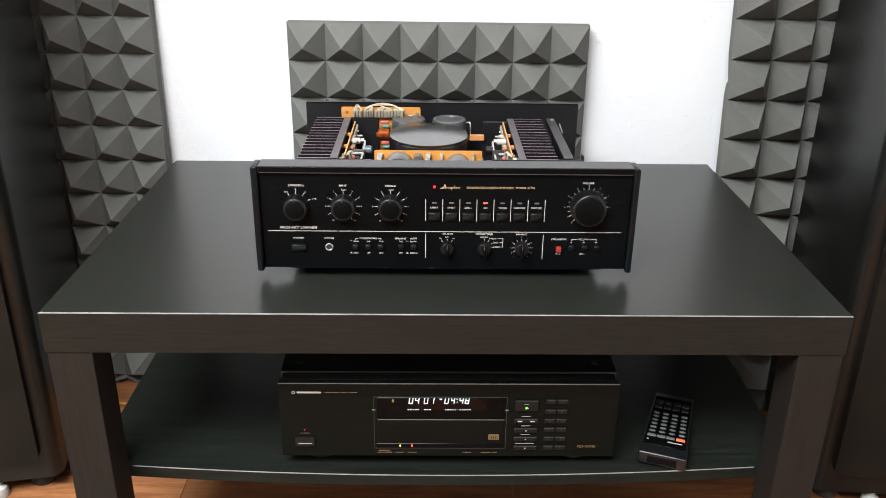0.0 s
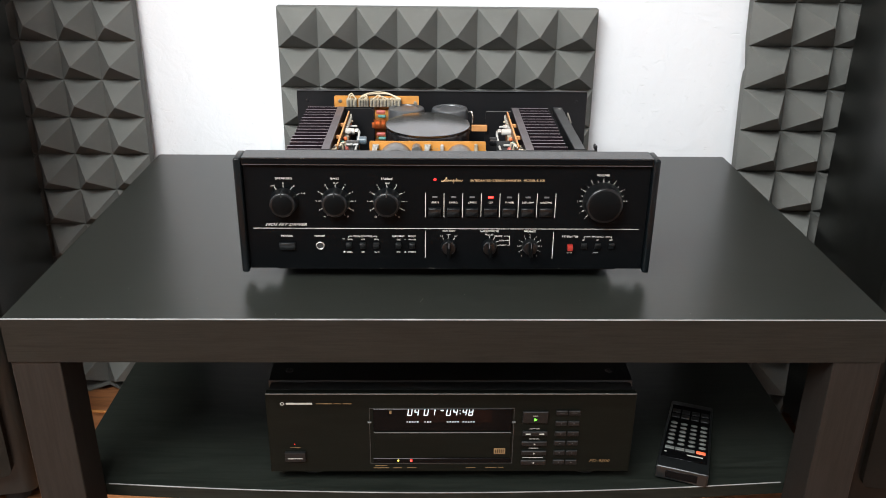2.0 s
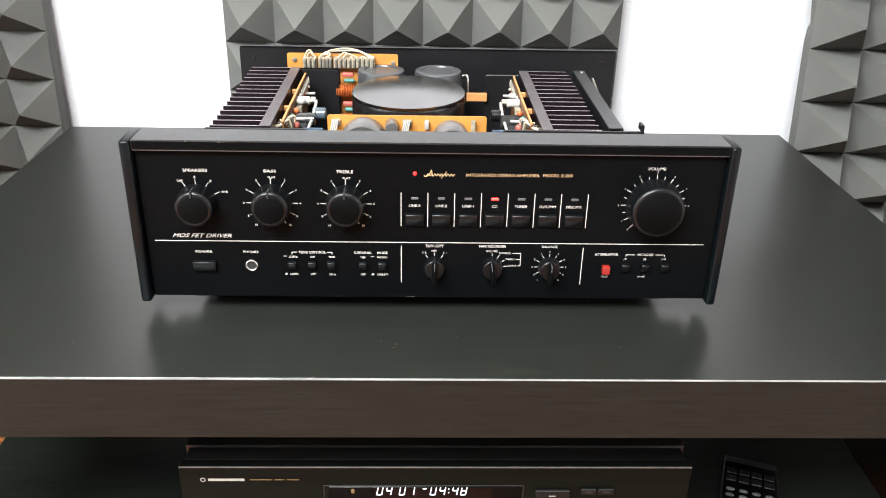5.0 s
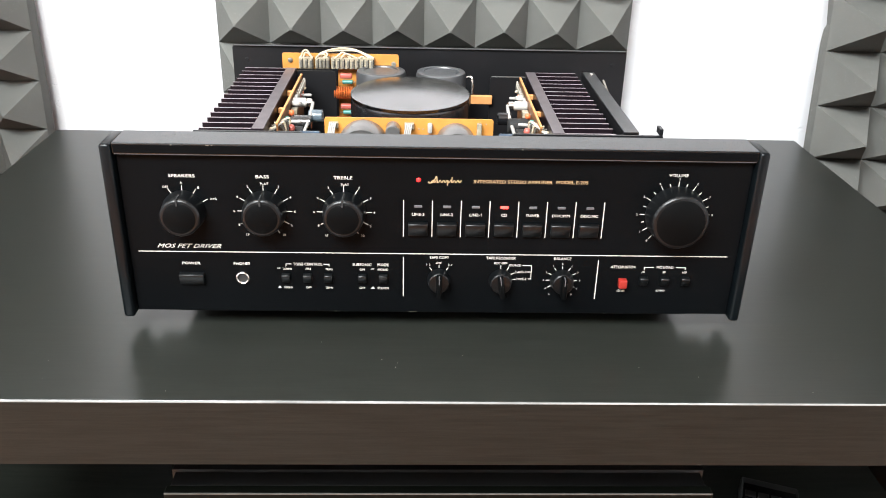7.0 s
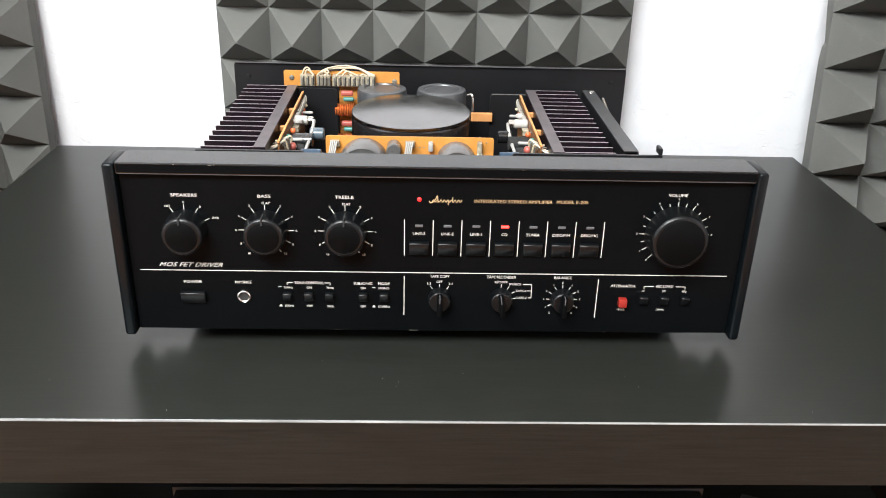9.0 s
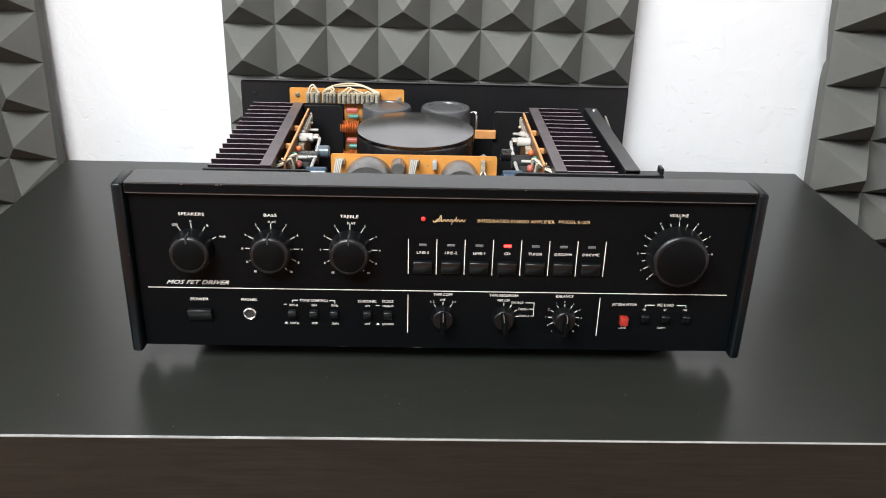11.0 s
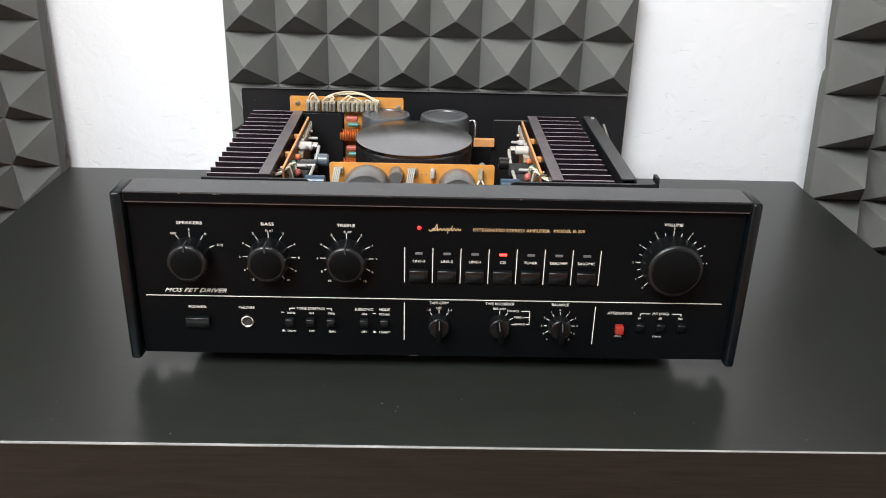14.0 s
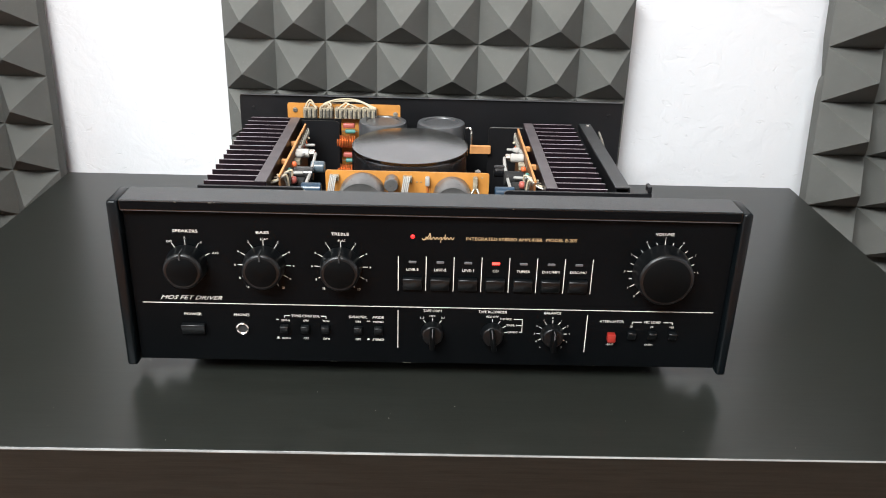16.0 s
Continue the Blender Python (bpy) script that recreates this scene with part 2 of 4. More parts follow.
YELLOW_GLOW = glow("yellow_light", (1.0, 0.80, 0.10), 4.0)
TINT = surface("red_display_filter", (0.0045, 0.0022, 0.0022), 0.2, vary=0.1, scale=30, spec=0.15)
CDGOLD = surface("dull_gold_print", (0.16, 0.10, 0.045), 0.5, vary=0.15, scale=200)
CDPRINT = surface("dull_cream_print", (0.34, 0.33, 0.30), 0.6, vary=0.1, scale=200)

# ---- mesh helpers ----
BASE = {}


def thing(name, at, label, category, group="", kind=""):
    ob = new(name)
    ob.empty_display_size = 0.02
    ob.location = at
    BASE[ob.name] = Vector(at)
    return tagged(ob, label, category, group, kind)


def part(name, bm, material, parent, label="", smooth=35):
    """Links a bmesh, built in the thing's own or the world's metres, as one mesh under a thing or under a part."""
    root = parent
    while root is not None and root.parent:
        root = root.parent
    if root is not None:
        bmesh.ops.translate(bm, verts=bm.verts, vec=-BASE.get(root.name, Vector()))
    me = bpy.data.meshes.new(name)
    bmesh.ops.recalc_face_normals(bm, faces=bm.faces)
    bm.to_mesh(me)
    bm.free()
    me.materials.append(material)
    if smooth:
        me.polygons.foreach_set("use_smooth", [True] * len(me.polygons))
        me.set_sharp_from_angle(angle=radians(smooth))
    ob = new(name, me)
    if parent is not None:
        ob.parent = parent
    return tagged(ob, label)


def box(x0, x1, y0, y1, z0, z1, bevel=0.0, segments=2, bm=None):
    bm = bm or bmesh.new()
    made = bmesh.ops.create_cube(bm, size=1)["verts"]
    for v in made:
        v.co = Vector(((x0 + x1) / 2 + v.co.x * (x1 - x0), (y0 + y1) / 2 + v.co.y * (y1 - y0), (z0 + z1) / 2 + v.co.z * (z1 - z0)))
    if bevel:
        edges = list({e for v in made for e in v.link_edges})
        bmesh.ops.bevel(bm, geom=edges, offset=bevel, segments=segments, affect="EDGES", profile=0.5)
    return bm


def lathe(centre, axis, profile, seg=32, bm=None):
    """A turned body: profile of (radius, distance along the axis)."""
    bm = bm or bmesh.new()
    q = Vector((0, 0, 1)).rotation_difference(Vector(axis).normalized())
    rings = []
    for r, h in profile:
        if r <= 1e-6:
            rings.append([bm.verts.new(Vector(centre) + q @ Vector((0, 0, h)))])
        else:
            rings.append([bm.verts.new(Vector(centre) + q @ Vector((r * math.cos(2 * math.pi * k / seg), r * math.sin(2 * math.pi * k / seg), h))) for k in range(seg)])
    for a, b in zip(rings, rings[1:]):
        for k in range(seg):
            n = (k + 1) % seg
            if len(a) == 1 and len(b) == 1:
                continue
            if len(a) == 1:
                bm.faces.new((a[0], b[k], b[n]))
            elif len(b) == 1:
                bm.faces.new((a[k], a[n], b[0]))
            else:
                bm.faces.new((a[k], a[n], b[n], b[k]))
    return bm


def can(centre, axis, r, length, seg=24, edge=0.0008, bm=None):
    return lathe(centre, axis, [(0, 0), (r - edge, 0), (r, edge), (r, length - edge), (r - edge, length), (0, length)], seg, bm)


def tube(points, r, seg=8, bm=None, smooth_steps=6):
    """A round wire through the points, rounded by a Catmull-Rom curve."""
    bm = bm or bmesh.new()
    p = [Vector(a) for a in points]
    path = []
    for i in range(len(p) - 1):
        a, b, c, d = p[max(i - 1, 0)], p[i], p[i + 1], p[min(i + 2, len(p) - 1)]
        for k in range(smooth_steps):
            t = k / smooth_steps
            path.append(0.5 * ((2 * b) + (c - a) * t + (2 * a - 5 * b + 4 * c - d) * t * t + (3 * b - a - 3 * c + d) * t ** 3))
    path.append(p[-1])
    last = None
    for i, c in enumerate(path):
        d = (path[min(i + 1, len(path) - 1)] - path[max(i - 1, 0)]).normalized()
        q = Vector((0, 0, 1)).rotation_difference(d)
        ring = [bm.verts.new(c + q @ Vector((r * math.cos(2 * math.pi * k / seg), r * math.sin(2 * math.pi * k / seg), 0))) for k in range(seg)]
        if last:
            for k in range(seg):
                bm.faces.new((last[k], last[(k + 1) % seg], ring[(k + 1) % seg], ring[k]))
        else:
            bm.faces.new(ring)
        last = ring
    bm.faces.new(last[::-1])
    return bm


def prism(outline, y0, y1, bm=None):
    """An outline in x and z, pulled from y0 to y1."""
    bm = bm or bmesh.new()
    a, b = [bm.verts.new((x, y0, z)) for x, z in outline], [bm.verts.new((x, y1, z)) for x, z in outline]
    bm.faces.new(a)
    bm.faces.new(b[::-1])
    for k in range(len(a)):
        n = (k + 1) % len(a)
        bm.faces.new((a[k], b[k], b[n], a[n]))
    return bm


def rounded(x0, x1, z0, z1, r, corners=(1, 1, 1, 1), steps=5):
    """An outline in x and z with its corners rounded: lower left, lower right, upper right, upper left."""
    out = []
    for (cx, cz, a0), on in zip(((x0 + r, z0 + r, 180), (x1 - r, z0 + r, 270), (x1 - r, z1 - r, 0), (x0 + r, z1 - r, 90)), corners):
        if on:
            out += [(cx + r * math.cos(radians(a0 + 90 * k / steps)), cz + r * math.sin(radians(a0 + 90 * k / steps))) for k in range(steps + 1)]
        else:
            out.append(((x0, z0), (x1, z0), (x1, z1), (x0, z1))[(a0 // 90 + 2) % 4])
    return out


WORDS = []


def word(text, x, z, y, width, height, parent, material=None, shear=0.0, name="lettering"):
    """Queues printed lettering that faces the room, centred at x, z on the face y."""
    curve = bpy.data.curves.new(name, "FONT")
    curve.body, curve.size, curve.shear, curve.extrude, curve.resolution_u = text, 1.0, shear, 0.0, 2
    WORDS.append((new(name, curve), x, z, y, width, height, parent, material or PRINT))


def print_words():
    bpy.context.view_layer.update()
    deps = bpy.context.evaluated_depsgraph_get()
    for ob, x, z, y, width, height, parent, material in WORDS:
        me = bpy.data.meshes.new_from_object(ob.evaluated_get(deps))
        n = len(me.vertices)
        co = np.empty(n * 3)
        me.vertices.foreach_get("co", co)
        co = co.reshape(n, 3)
        lo, hi = co.min(0), co.max(0)
        w, h = hi[0] - lo[0], hi[1] - lo[1]
        kz = height / h
        kx = width / w if width else kz
        root = parent
        while root.parent:
            root = root.parent
        at = BASE.get(root.name, Vector())
        out = np.empty_like(co)
        out[:, 0] = x + (co[:, 0] - (lo[0] + hi[0]) / 2) * kx - at.x
        out[:, 1] = y - at.y
        out[:, 2] = z + (co[:, 1] - (lo[1] + hi[1]) / 2) * kz - at.z
        me.vertices.foreach_set("co", out.ravel())
        me.materials.clear()
        me.materials.append(material)
        me.name = "lettering"
        curve = ob.data
        bpy.data.objects.remove(ob)
        bpy.data.curves.remove(curve)
        new("lettering", me).parent = parent


# ---- the room ----
ROOM = (-2.35, 1.55, -4.6, 0.632, 2.5)


def wall(name, x0, x1, y0, y1, z0, z1, material, label, category="wall"):
    return tagged(part(name, box(x0, x1, y0, y1, z0, z1), material, None, smooth=0), label, category, kind="structure")


X0, X1, Y0, Y1, H = ROOM
wall("wall_north", X0 - 0.15, X1 + 0.15, Y1, Y1 + 0.15, -0.15, H + 0.15, WALL, "white painted plaster wall with rough trowel marks")
# unseen walls: grey south limits fill, white sides bounce light onto the foam
wall("wall_south", X0 - 0.15, X1 + 0.15, Y0 - 0.15, Y0, -0.15, H + 0.15, WALL_GREY, "unseen grey plaster wall, kept dark to limit bounced light")
wall("wall_west", X0 - 0.15, X0, Y0, Y1, -0.15, H + 0.15, WALL, "unseen white plaster wall closing the room and bouncing light")
wall("wall_east", X1, X1 + 0.15, Y0, Y1, -0.15, H + 0.15, WALL, "unseen white plaster wall closing the room and bouncing light")
wall("ceiling", X0, X1, Y0, Y1, H, H + 0.15, CEIL, "plain white painted ceiling", "ceiling")
floor = wall("floor", X0, X1, Y0, Y1, -0.15, -0.009, FLOORWOOD, "reddish-brown wood laminate strip flooring", "floor")


# ---- acoustic foam on the wall ----
def foam_panel(at, yaw, lean, cell, peak, columns, up, down, foot, label, drop=0.0, nick=None):
    """One sheet of moulded foam with rows of square pyramids, each slightly out of true.

    at: where the top of the row below "up" rows starts; foot: the height of the cut row at the bottom edge.
    """
    rng = random.Random(int(1000 * (at[0] + 5)))
    base = 0.022
    panel = thing("acoustic_foam_panel", (0, 0, 0), label, "foam panel", "acoustic foam panels")
    xs = [cell * k for k in range(columns + 1)] if columns > 0 else [cell * k for k in range(columns, 1)]
    zs = ([-cell * down - foot] if foot else []) + [cell * k for k in range(-down, up + 1)]
    outline = [(xs[0], zs[0]), (xs[-1], zs[0]), (xs[-1], zs[-1]), (xs[0], zs[-1])]
    if nick is not None:
        # a torn nick in the soft edge
        outline += [(xs[0] + 0.0008, nick + 0.045), (xs[0] + 0.0042, nick + 0.006), (xs[0] + 0.0050, nick), (xs[0] + 0.0022, nick - 0.005), (xs[0] + 0.0004, nick - 0.022)]
    part("base_sheet", prism(outline, 0.0, base - 0.001), FOAM, panel, smooth=0)
    rim, lift = 0.0013, 0.0012
    for z0, z1 in zip(zs, zs[1:]):
        for x0, x1 in zip(xs, xs[1:]):
            cx = (x0 + x1) / 2 + rng.uniform(-1, 1) * 0.0015
            cz = (z0 + z1) / 2 + drop + rng.uniform(-1, 1) * 0.0015
            h = peak * rng.uniform(0.96, 1.0) * min(1.0, (z1 - z0) / cell + 0.3)
            bm = bmesh.new()
            foot_ring = [bm.verts.new((x, lift, z)) for x, z in ((x0, z0), (x1, z0), (x1, z1), (x0, z1))]
            edge = [bm.verts.new((x, -0.0002, z)) for x, z in ((x0, z0), (x1, z0), (x1, z1), (x0, z1))]
            top = [bm.verts.new((cx + sx * rim, -h, cz + sz * rim)) for sx, sz in ((-1, -1), (1, -1), (1, 1), (-1, 1))]
            bm.faces.new(top)
            bm.faces.new(foot_ring)
            for k in range(4):
                n = (k + 1) % 4
                bm.faces.new((foot_ring[k], foot_ring[n], edge[n], edge[k]))
                bm.faces.new((edge[k], edge[n], top[n], top[k]))
            part("pyramid", bm, FOAM, panel, smooth=0)
    panel.matrix_world = pose(*at) @ pose(0, 0, 0, 0, 0, yaw) @ pose(0, 0, 0, lean)
    return panel


foam_panel((-0.2600, 0.6085, 0.5455), -1.0, 0, 0.0626, 0.0440, 8, 2, 6, 0, "square charcoal pyramid acoustic foam panel on white wall", drop=-0.0041)
foam_panel((-0.4800, 0.6040, 0.6782), -0.5, -2.2, 0.0607, 0.0440, -8, 5, 11, 0.0080, "tall charcoal pyramid acoustic foam panel leaning against white wall", drop=-0.0046)
foam_panel((0.4732, 0.5819, 0.6864), -2.1, -7.1, 0.0653, 0.0735, 8, 3, 10, 0.036, "tall charcoal pyramid foam panel leaning slightly off wall", drop=-0.0012, nick=-0.1010)


# ---- coffee table ----
def coffee_table():
    t = thing("coffee_table", (0, 0.275, 0), "black-brown laminate coffee table with thick top and lower shelf", "table")
    top = part("tabletop", box(-0.449, 0.449, 0.001, 0.549, 0.4005, 0.45, 0.0006, 1), TABLE_TOP, t, "black-brown laminate slab")
    for x0, x1, y0, y1 in ((-0.45, 0.45, 0.0, 0.0009), (-0.45, 0.45, 0.5491, 0.55), (-0.45, -0.4491, 0.001, 0.549), (0.4491, 0.45, 0.001, 0.549)):
        part("edge_band", box(x0, x1, y0, y1, 0.4003, 0.4490), TABLE_EDGE, top, "brownish-black wood-grain edge band", smooth=0)
    # pale bead painted as the highlight along the tabletop's front edge
    part("edge_highlight", tube([(-0.4495, 0.0008, 0.4493), (0.0, 0.0008, 0.4493), (0.4495, 0.0008, 0.4493)], 0.0008, 8), EDGE_GLINT, top, "pale bead painted as the front edge's highlight")
    for x in (-0.4485, 0.3985):
        for y in (0.0015, 0.4985):
            part("leg", box(x, x + 0.05, y, y + 0.05, 0, 0.40, 0.0008, 1), LEG_WOOD, t)
    bm = bmesh.new()
    nx, ny = 24, 4
    rows = []
    for top in (0.0, -0.016):
        sheet = []
        for i in range(nx + 1):
            u = -1 + 2 * i / nx
            x = 0.4475 * u
            sag = 0.008 * (1 - u * u)
            y0 = 0.055 - 0.012 * (1 - u * u)
            sheet.append([bm.verts.new((x, y0 + (0.495 - y0) * j / ny, 0.206 - sag + top)) for j in range(ny + 1)])
        rows.append(sheet)
    up, dn = rows
    for i in range(nx):
        for j in range(ny):
            bm.faces.new((up[i][j], up[i + 1][j], up[i + 1][j + 1], up[i][j + 1]))
            bm.faces.new((dn[i][j], dn[i][j + 1], dn[i + 1][j + 1], dn[i + 1][j]))
        bm.faces.new((up[i][0], dn[i][0], dn[i + 1][0], up[i + 1][0]))
        bm.faces.new((up[i][ny], up[i + 1][ny], dn[i + 1][ny], dn[i][ny]))
    for j in range(ny):
        bm.faces.new((up[0][j], up[0][j + 1], dn[0][j + 1], dn[0][j]))
        bm.faces.new((up[nx][j], dn[nx][j], dn[nx][j + 1], up[nx][j + 1]))
    shelf = part("shelf", bm, SHELF, t, "thin sagging black-brown shelf board")
    line = [(0.395 * u, 0.055 - 0.012 * (1 - (0.395 * u / 0.44) ** 2), 0.2058 - 0.008 * (1 - (0.395 * u / 0.44) ** 2)) for u in (-1, -0.66, -0.33, 0, 0.33, 0.66, 1)]
    # same painted highlight along the shelf's bowed front
    part("edge_highlight", tube(line, 0.0007, 8), EDGE_GLINT, shelf, "pale bead painted as the front edge's highlight")
    return t


coffee_table()


# ---- loudspeakers ----
def loudspeaker(x, y, turn, d, label):
    """A floor-standing loudspeaker; its inner front edge stands at x, y, and it is turned in towards the seat."""
    s = thing("loudspeaker", (x, y, 0), label, "loudspeaker", "pair of loudspeakers")
    BASE[s.name] = Vector()
    w, h, z0 = 0.26, 1.16, 0.032
    side = -1 if x < 0 else 1
    xa, xb = (0, w) if side > 0 else (-w, 0)
    bm = box(xa, xb, 0, d, z0, z0 + h)
    upright = [e for e in bm.edges if all(abs(v.co.y) < 1e-6 for v in e.verts) and abs(e.verts[0].co.z - e.verts[1].co.z) > 0.5]
    bmesh.ops.bevel(bm, geom=upright, offset=0.018, segments=5, affect="EDGES", profile=0.5)
    part("cabinet", bm, SPEAKER, s, "black ash veneer cabinet")
    gx0, gx1 = (0.024, w - 0.024) if side > 0 else (-w + 0.024, -0.024)
    bm = prism(rounded(gx0, gx1, z0 + 0.040, z0 + h - 0.03, 0.012), -0.014, -0.0005)
    part("grille", bm, GRILLE, s, "dark cloth grille")
    for fx in (xa + 0.04, xb - 0.04):
        for fy in (0.04, d - 0.04):
            part("foot", lathe((fx, fy, 0), (0, 0, 1), [(0, 0), (0.017, 0), (0.019, 0.004), (0.016, 0.014), (0.011, 0.016), (0.011, z0), (0, z0)], 20), RUBBER, s)
    part("foot_pad", lathe((side * 0.098, 0.012, 0), (0, 0, 1), [(0, 0), (0.013, 0), (0.014, 0.002), (0.012, 0.016), (0.006, 0.020), (0.006, z0), (0, z0)], 20), FOOTGREY, s, "small white levelling foot")
    s.matrix_world = pose(x, y, 0, 0, 0, turn)
    return s


loudspeaker(-0.590, 0.25, 10.5, 0.295, "tall black floor-standing loudspeaker with dark cloth grille")
loudspeaker(0.567, 0.22, -5, 0.26, "tall black floor-standing loudspeaker with dark cloth grille")

# ---- wall socket ----
tagged(part("wall_socket", box(-0.286, -0.2585, 0.612, 0.6325, 0.425, 0.474, 0.006, 3), SOCKETW, None), "white plastic wall socket beside the foam panel", "socket")


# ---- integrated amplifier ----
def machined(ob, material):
    """Recolours the upward faces of a fin or spine paler, as a painted sheen."""
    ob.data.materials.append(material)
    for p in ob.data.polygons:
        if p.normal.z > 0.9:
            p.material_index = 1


def amplifier():
    a = thing("amplifier", (-0.003, 0.27, 0.45), "black integrated stereo amplifier with its top cover off", "amplifier")
    FY = 0.090
    # front
    face = part("front_panel", box(-0.2155, 0.2105, FY, 0.101, 0.465, 0.5838, 0.0006, 1), PANEL, a, "black anodised control panel with cream lettering")
    bm = prism([(0.0855, 0.5846), (0.0855, 0.5911), (0.0862, 0.5918), (0.112, 0.5918), (0.112, 0.5846)], -0.2155, 0.2105)
    for v in bm.verts:
        v.co = Vector((v.co.y, v.co.x, v.co.z))
    part("top_bar", bm, BAR, a, "satin black extruded top rail", smooth=0)
    # added dark strip that keeps the rail's front from reflecting the floor
    part("rail_dark_cover", box(-0.2150, 0.2100, 0.0850, 0.0854, 0.5852, 0.5906), PANEL, a, "dark strip added to mask the rail front's brown reflection", smooth=0)
    # pale strip painted where the groove below the rail catches light
    part("rail_highlight", box(-0.2150, 0.2100, 0.0857, 0.0899, 0.5840, 0.58440), LEDOFF, a, "pale strip painted as the highlight under the top rail", smooth=0)
    for x0, x1 in ((-0.2240, -0.2162), (0.2108, 0.2180)):
        bm = box(x0, x1, 0.0835, 0.113, 0.4625, 0.5915, 0.0022, 3)
        part("end_cap", bm, CAP, a, "rounded black end trim")
    part("sub_panel", box(-0.205, 0.200, 0.102, 0.111, 0.466, 0.583), BLACK, a)
    part("under_strip", box(-0.188, 0.184, 0.096, 0.112, 0.4610, 0.4645, 0.001, 1), BLACK, a)

    def rule(x0, x1, z0, z1, name="printed_rule"):
        part(name, box(x0, x1, FY - 0.00025, FY, z0, z1), PRINT, face, smooth=0)

    rule(-0.2095, 0.2035, 0.5117, 0.51212)
    for k in range(8):
        x = -0.0260 + 0.0197 * k
        rule(x - 0.00025, x + 0.00025, 0.5252, 0.5522)
    rule(-0.0262, -0.0257, 0.4780, 0.5090)
    rule(0.1118, 0.1123, 0.4772, 0.5082)

    def w(text, x, z, width, height=0.0017, material=None, shear=0.0):
        word(text, x, z, FY - 0.0002, width, height, face, material, shear)

    w("SPEAKERS", -0.1740, 0.5680, 0.0175, 0.0022)
    w("BASS", -0.1205, 0.5680, 0.0088, 0.0022)
    w("TREBLE", -0.0667, 0.5680, 0.0125, 0.0022)
    w("VOLUME", 0.1602, 0.5728, 0.0132, 0.0022)
    for text, ang in (("OFF", 122), ("A", 90), ("B", 57), ("A+B", 24)):
        r = 0.0205 if text != "A+B" else 0.0225
        w(text, -0.1748 + r * math.cos(radians(ang)), 0.5425 + r * math.sin(radians(ang)), None)
    for cx in (-0.1205, -0.0664):
        w("FLAT", cx + 0.001, 0.5630, 0.0055)
        for n in (2, 4, 6, 8):
            for sgn in (-1, 1):
                ang = radians(90 - sgn * 15 * n)
                w(str(n), cx + 0.0206 * math.cos(ang), 0.5430 + 0.0206 * math.sin(ang), None)
        for sgn in (-1, 1):
            w("10", cx + sgn * 0.0125, 0.5255, None)
    for n in range(0, 9):
        ang = radians(240 - 30 * n if n else 229)
        w(str(n), 0.1612 + 0.0262 * math.cos(ang), 0.5440 + 0.0262 * math.sin(ang), None, 0.0015)
    w("MOS FET DRIVER", -0.1740, 0.5163, 0.0440, 0.0031, None, 0.45)
    w("POWER", -0.1740, 0.5030, 0.0125, 0.0021)
    w("PHONES", -0.1390, 0.5030, 0.0112, 0.0021)
    w("TONE CONTROL", -0.0930, 0.5030, 0.0205, 0.0021)
    for text, x in (("200Hz", -0.1075), ("ON", -0.0930), ("7kHz", -0.0783), ("ON", -0.0550), ("MONO", -0.0402)):
        w(text, x, 0.4992, None)
    for text, x in (("500Hz", -0.1075), ("OFF", -0.0930), ("2kHz", -0.0783), ("OFF", -0.0550), ("STEREO", -0.0402)):
        w(text, x, 0.4845, None)
    w("SUBSONIC", -0.0550, 0.5030, 0.0132, 0.0021)
    w("MODE", -0.0402, 0.5030, 0.0078, 0.0021)
    w("INTEGRATED STEREO AMPLIFIER", 0.0480, 0.5665, 0.0532, 0.0023, GOLD)
    w("MODEL E-205", 0.0882, 0.5667, 0.0215, 0.0023, GOLD)
    for k, text in enumerate(("LINE-3", "LINE-2", "LINE-1", "CD", "TUNER", "DISC/MM", "DISC/MC")):
        w(text, -0.0160 + 0.0197 * k, 0.5420, (0.0084, 0.0084, 0.0082, 0.0042, 0.0096, 0.0120, 0.0120)[k], 0.0020)
    w("TAPE COPY", -0.0008, 0.5092, 0.0138, 0.0021)
    w("1-2", -0.0083, 0.5035, None)
    w("OFF", -0.0010, 0.5050, None)
    w("2-1", 0.0068, 0.5035, None)
    w("TAPE RECORDER", 0.0428, 0.5092, 0.0208, 0.0021)
    w("REC OFF", 0.0428, 0.5052, 0.0090)
    w("SOURCE", 0.0526, 0.5036, 0.0085)
    w("TAPE-1", 0.0570, 0.4984, 0.0074)
    w("TAPE-2", 0.0580, 0.4928, 0.0074)
    w("BALANCE", 0.0865, 0.5092, 0.0122, 0.0021)
    w("ATTENUATOR", 0.1302, 0.5032, 0.0178, 0.0021)
    w("MC LOAD", 0.1602, 0.5032, 0.0120, 0.0021)
    for text, x in (("10", 0.1450), ("30", 0.1600), ("100", 0.1748)):
        w(text, x, 0.4993, None)
    w("-20dB", 0.1305, 0.4842, None)
    w("(OHMS)", 0.1592, 0.4842, None)
    # brackets round the grouped switches
    for x0, x1, xa, xb in ((-0.1085, -0.1045, -0.0820, -0.0780), (0.1452, 0.1522, 0.1682, 0.1752)):
        rule(x0, x1, 0.5028, 0.5032)
        rule(xa, xb, 0.5028, 0.5032)
        rule(x0, x0 + 0.0004, 0.5012, 0.5032)
        rule(xb - 0.0004, xb, 0.5012, 0.5032)
    rule(0.0585, 0.0650, 0.5033, 0.5037)
    rule(0.0615, 0.0650, 0.4982, 0.4986)
    rule(0.0628, 0.0650, 0.4926, 0.4930)
    rule(0.0646, 0.0650, 0.4926, 0.5037)
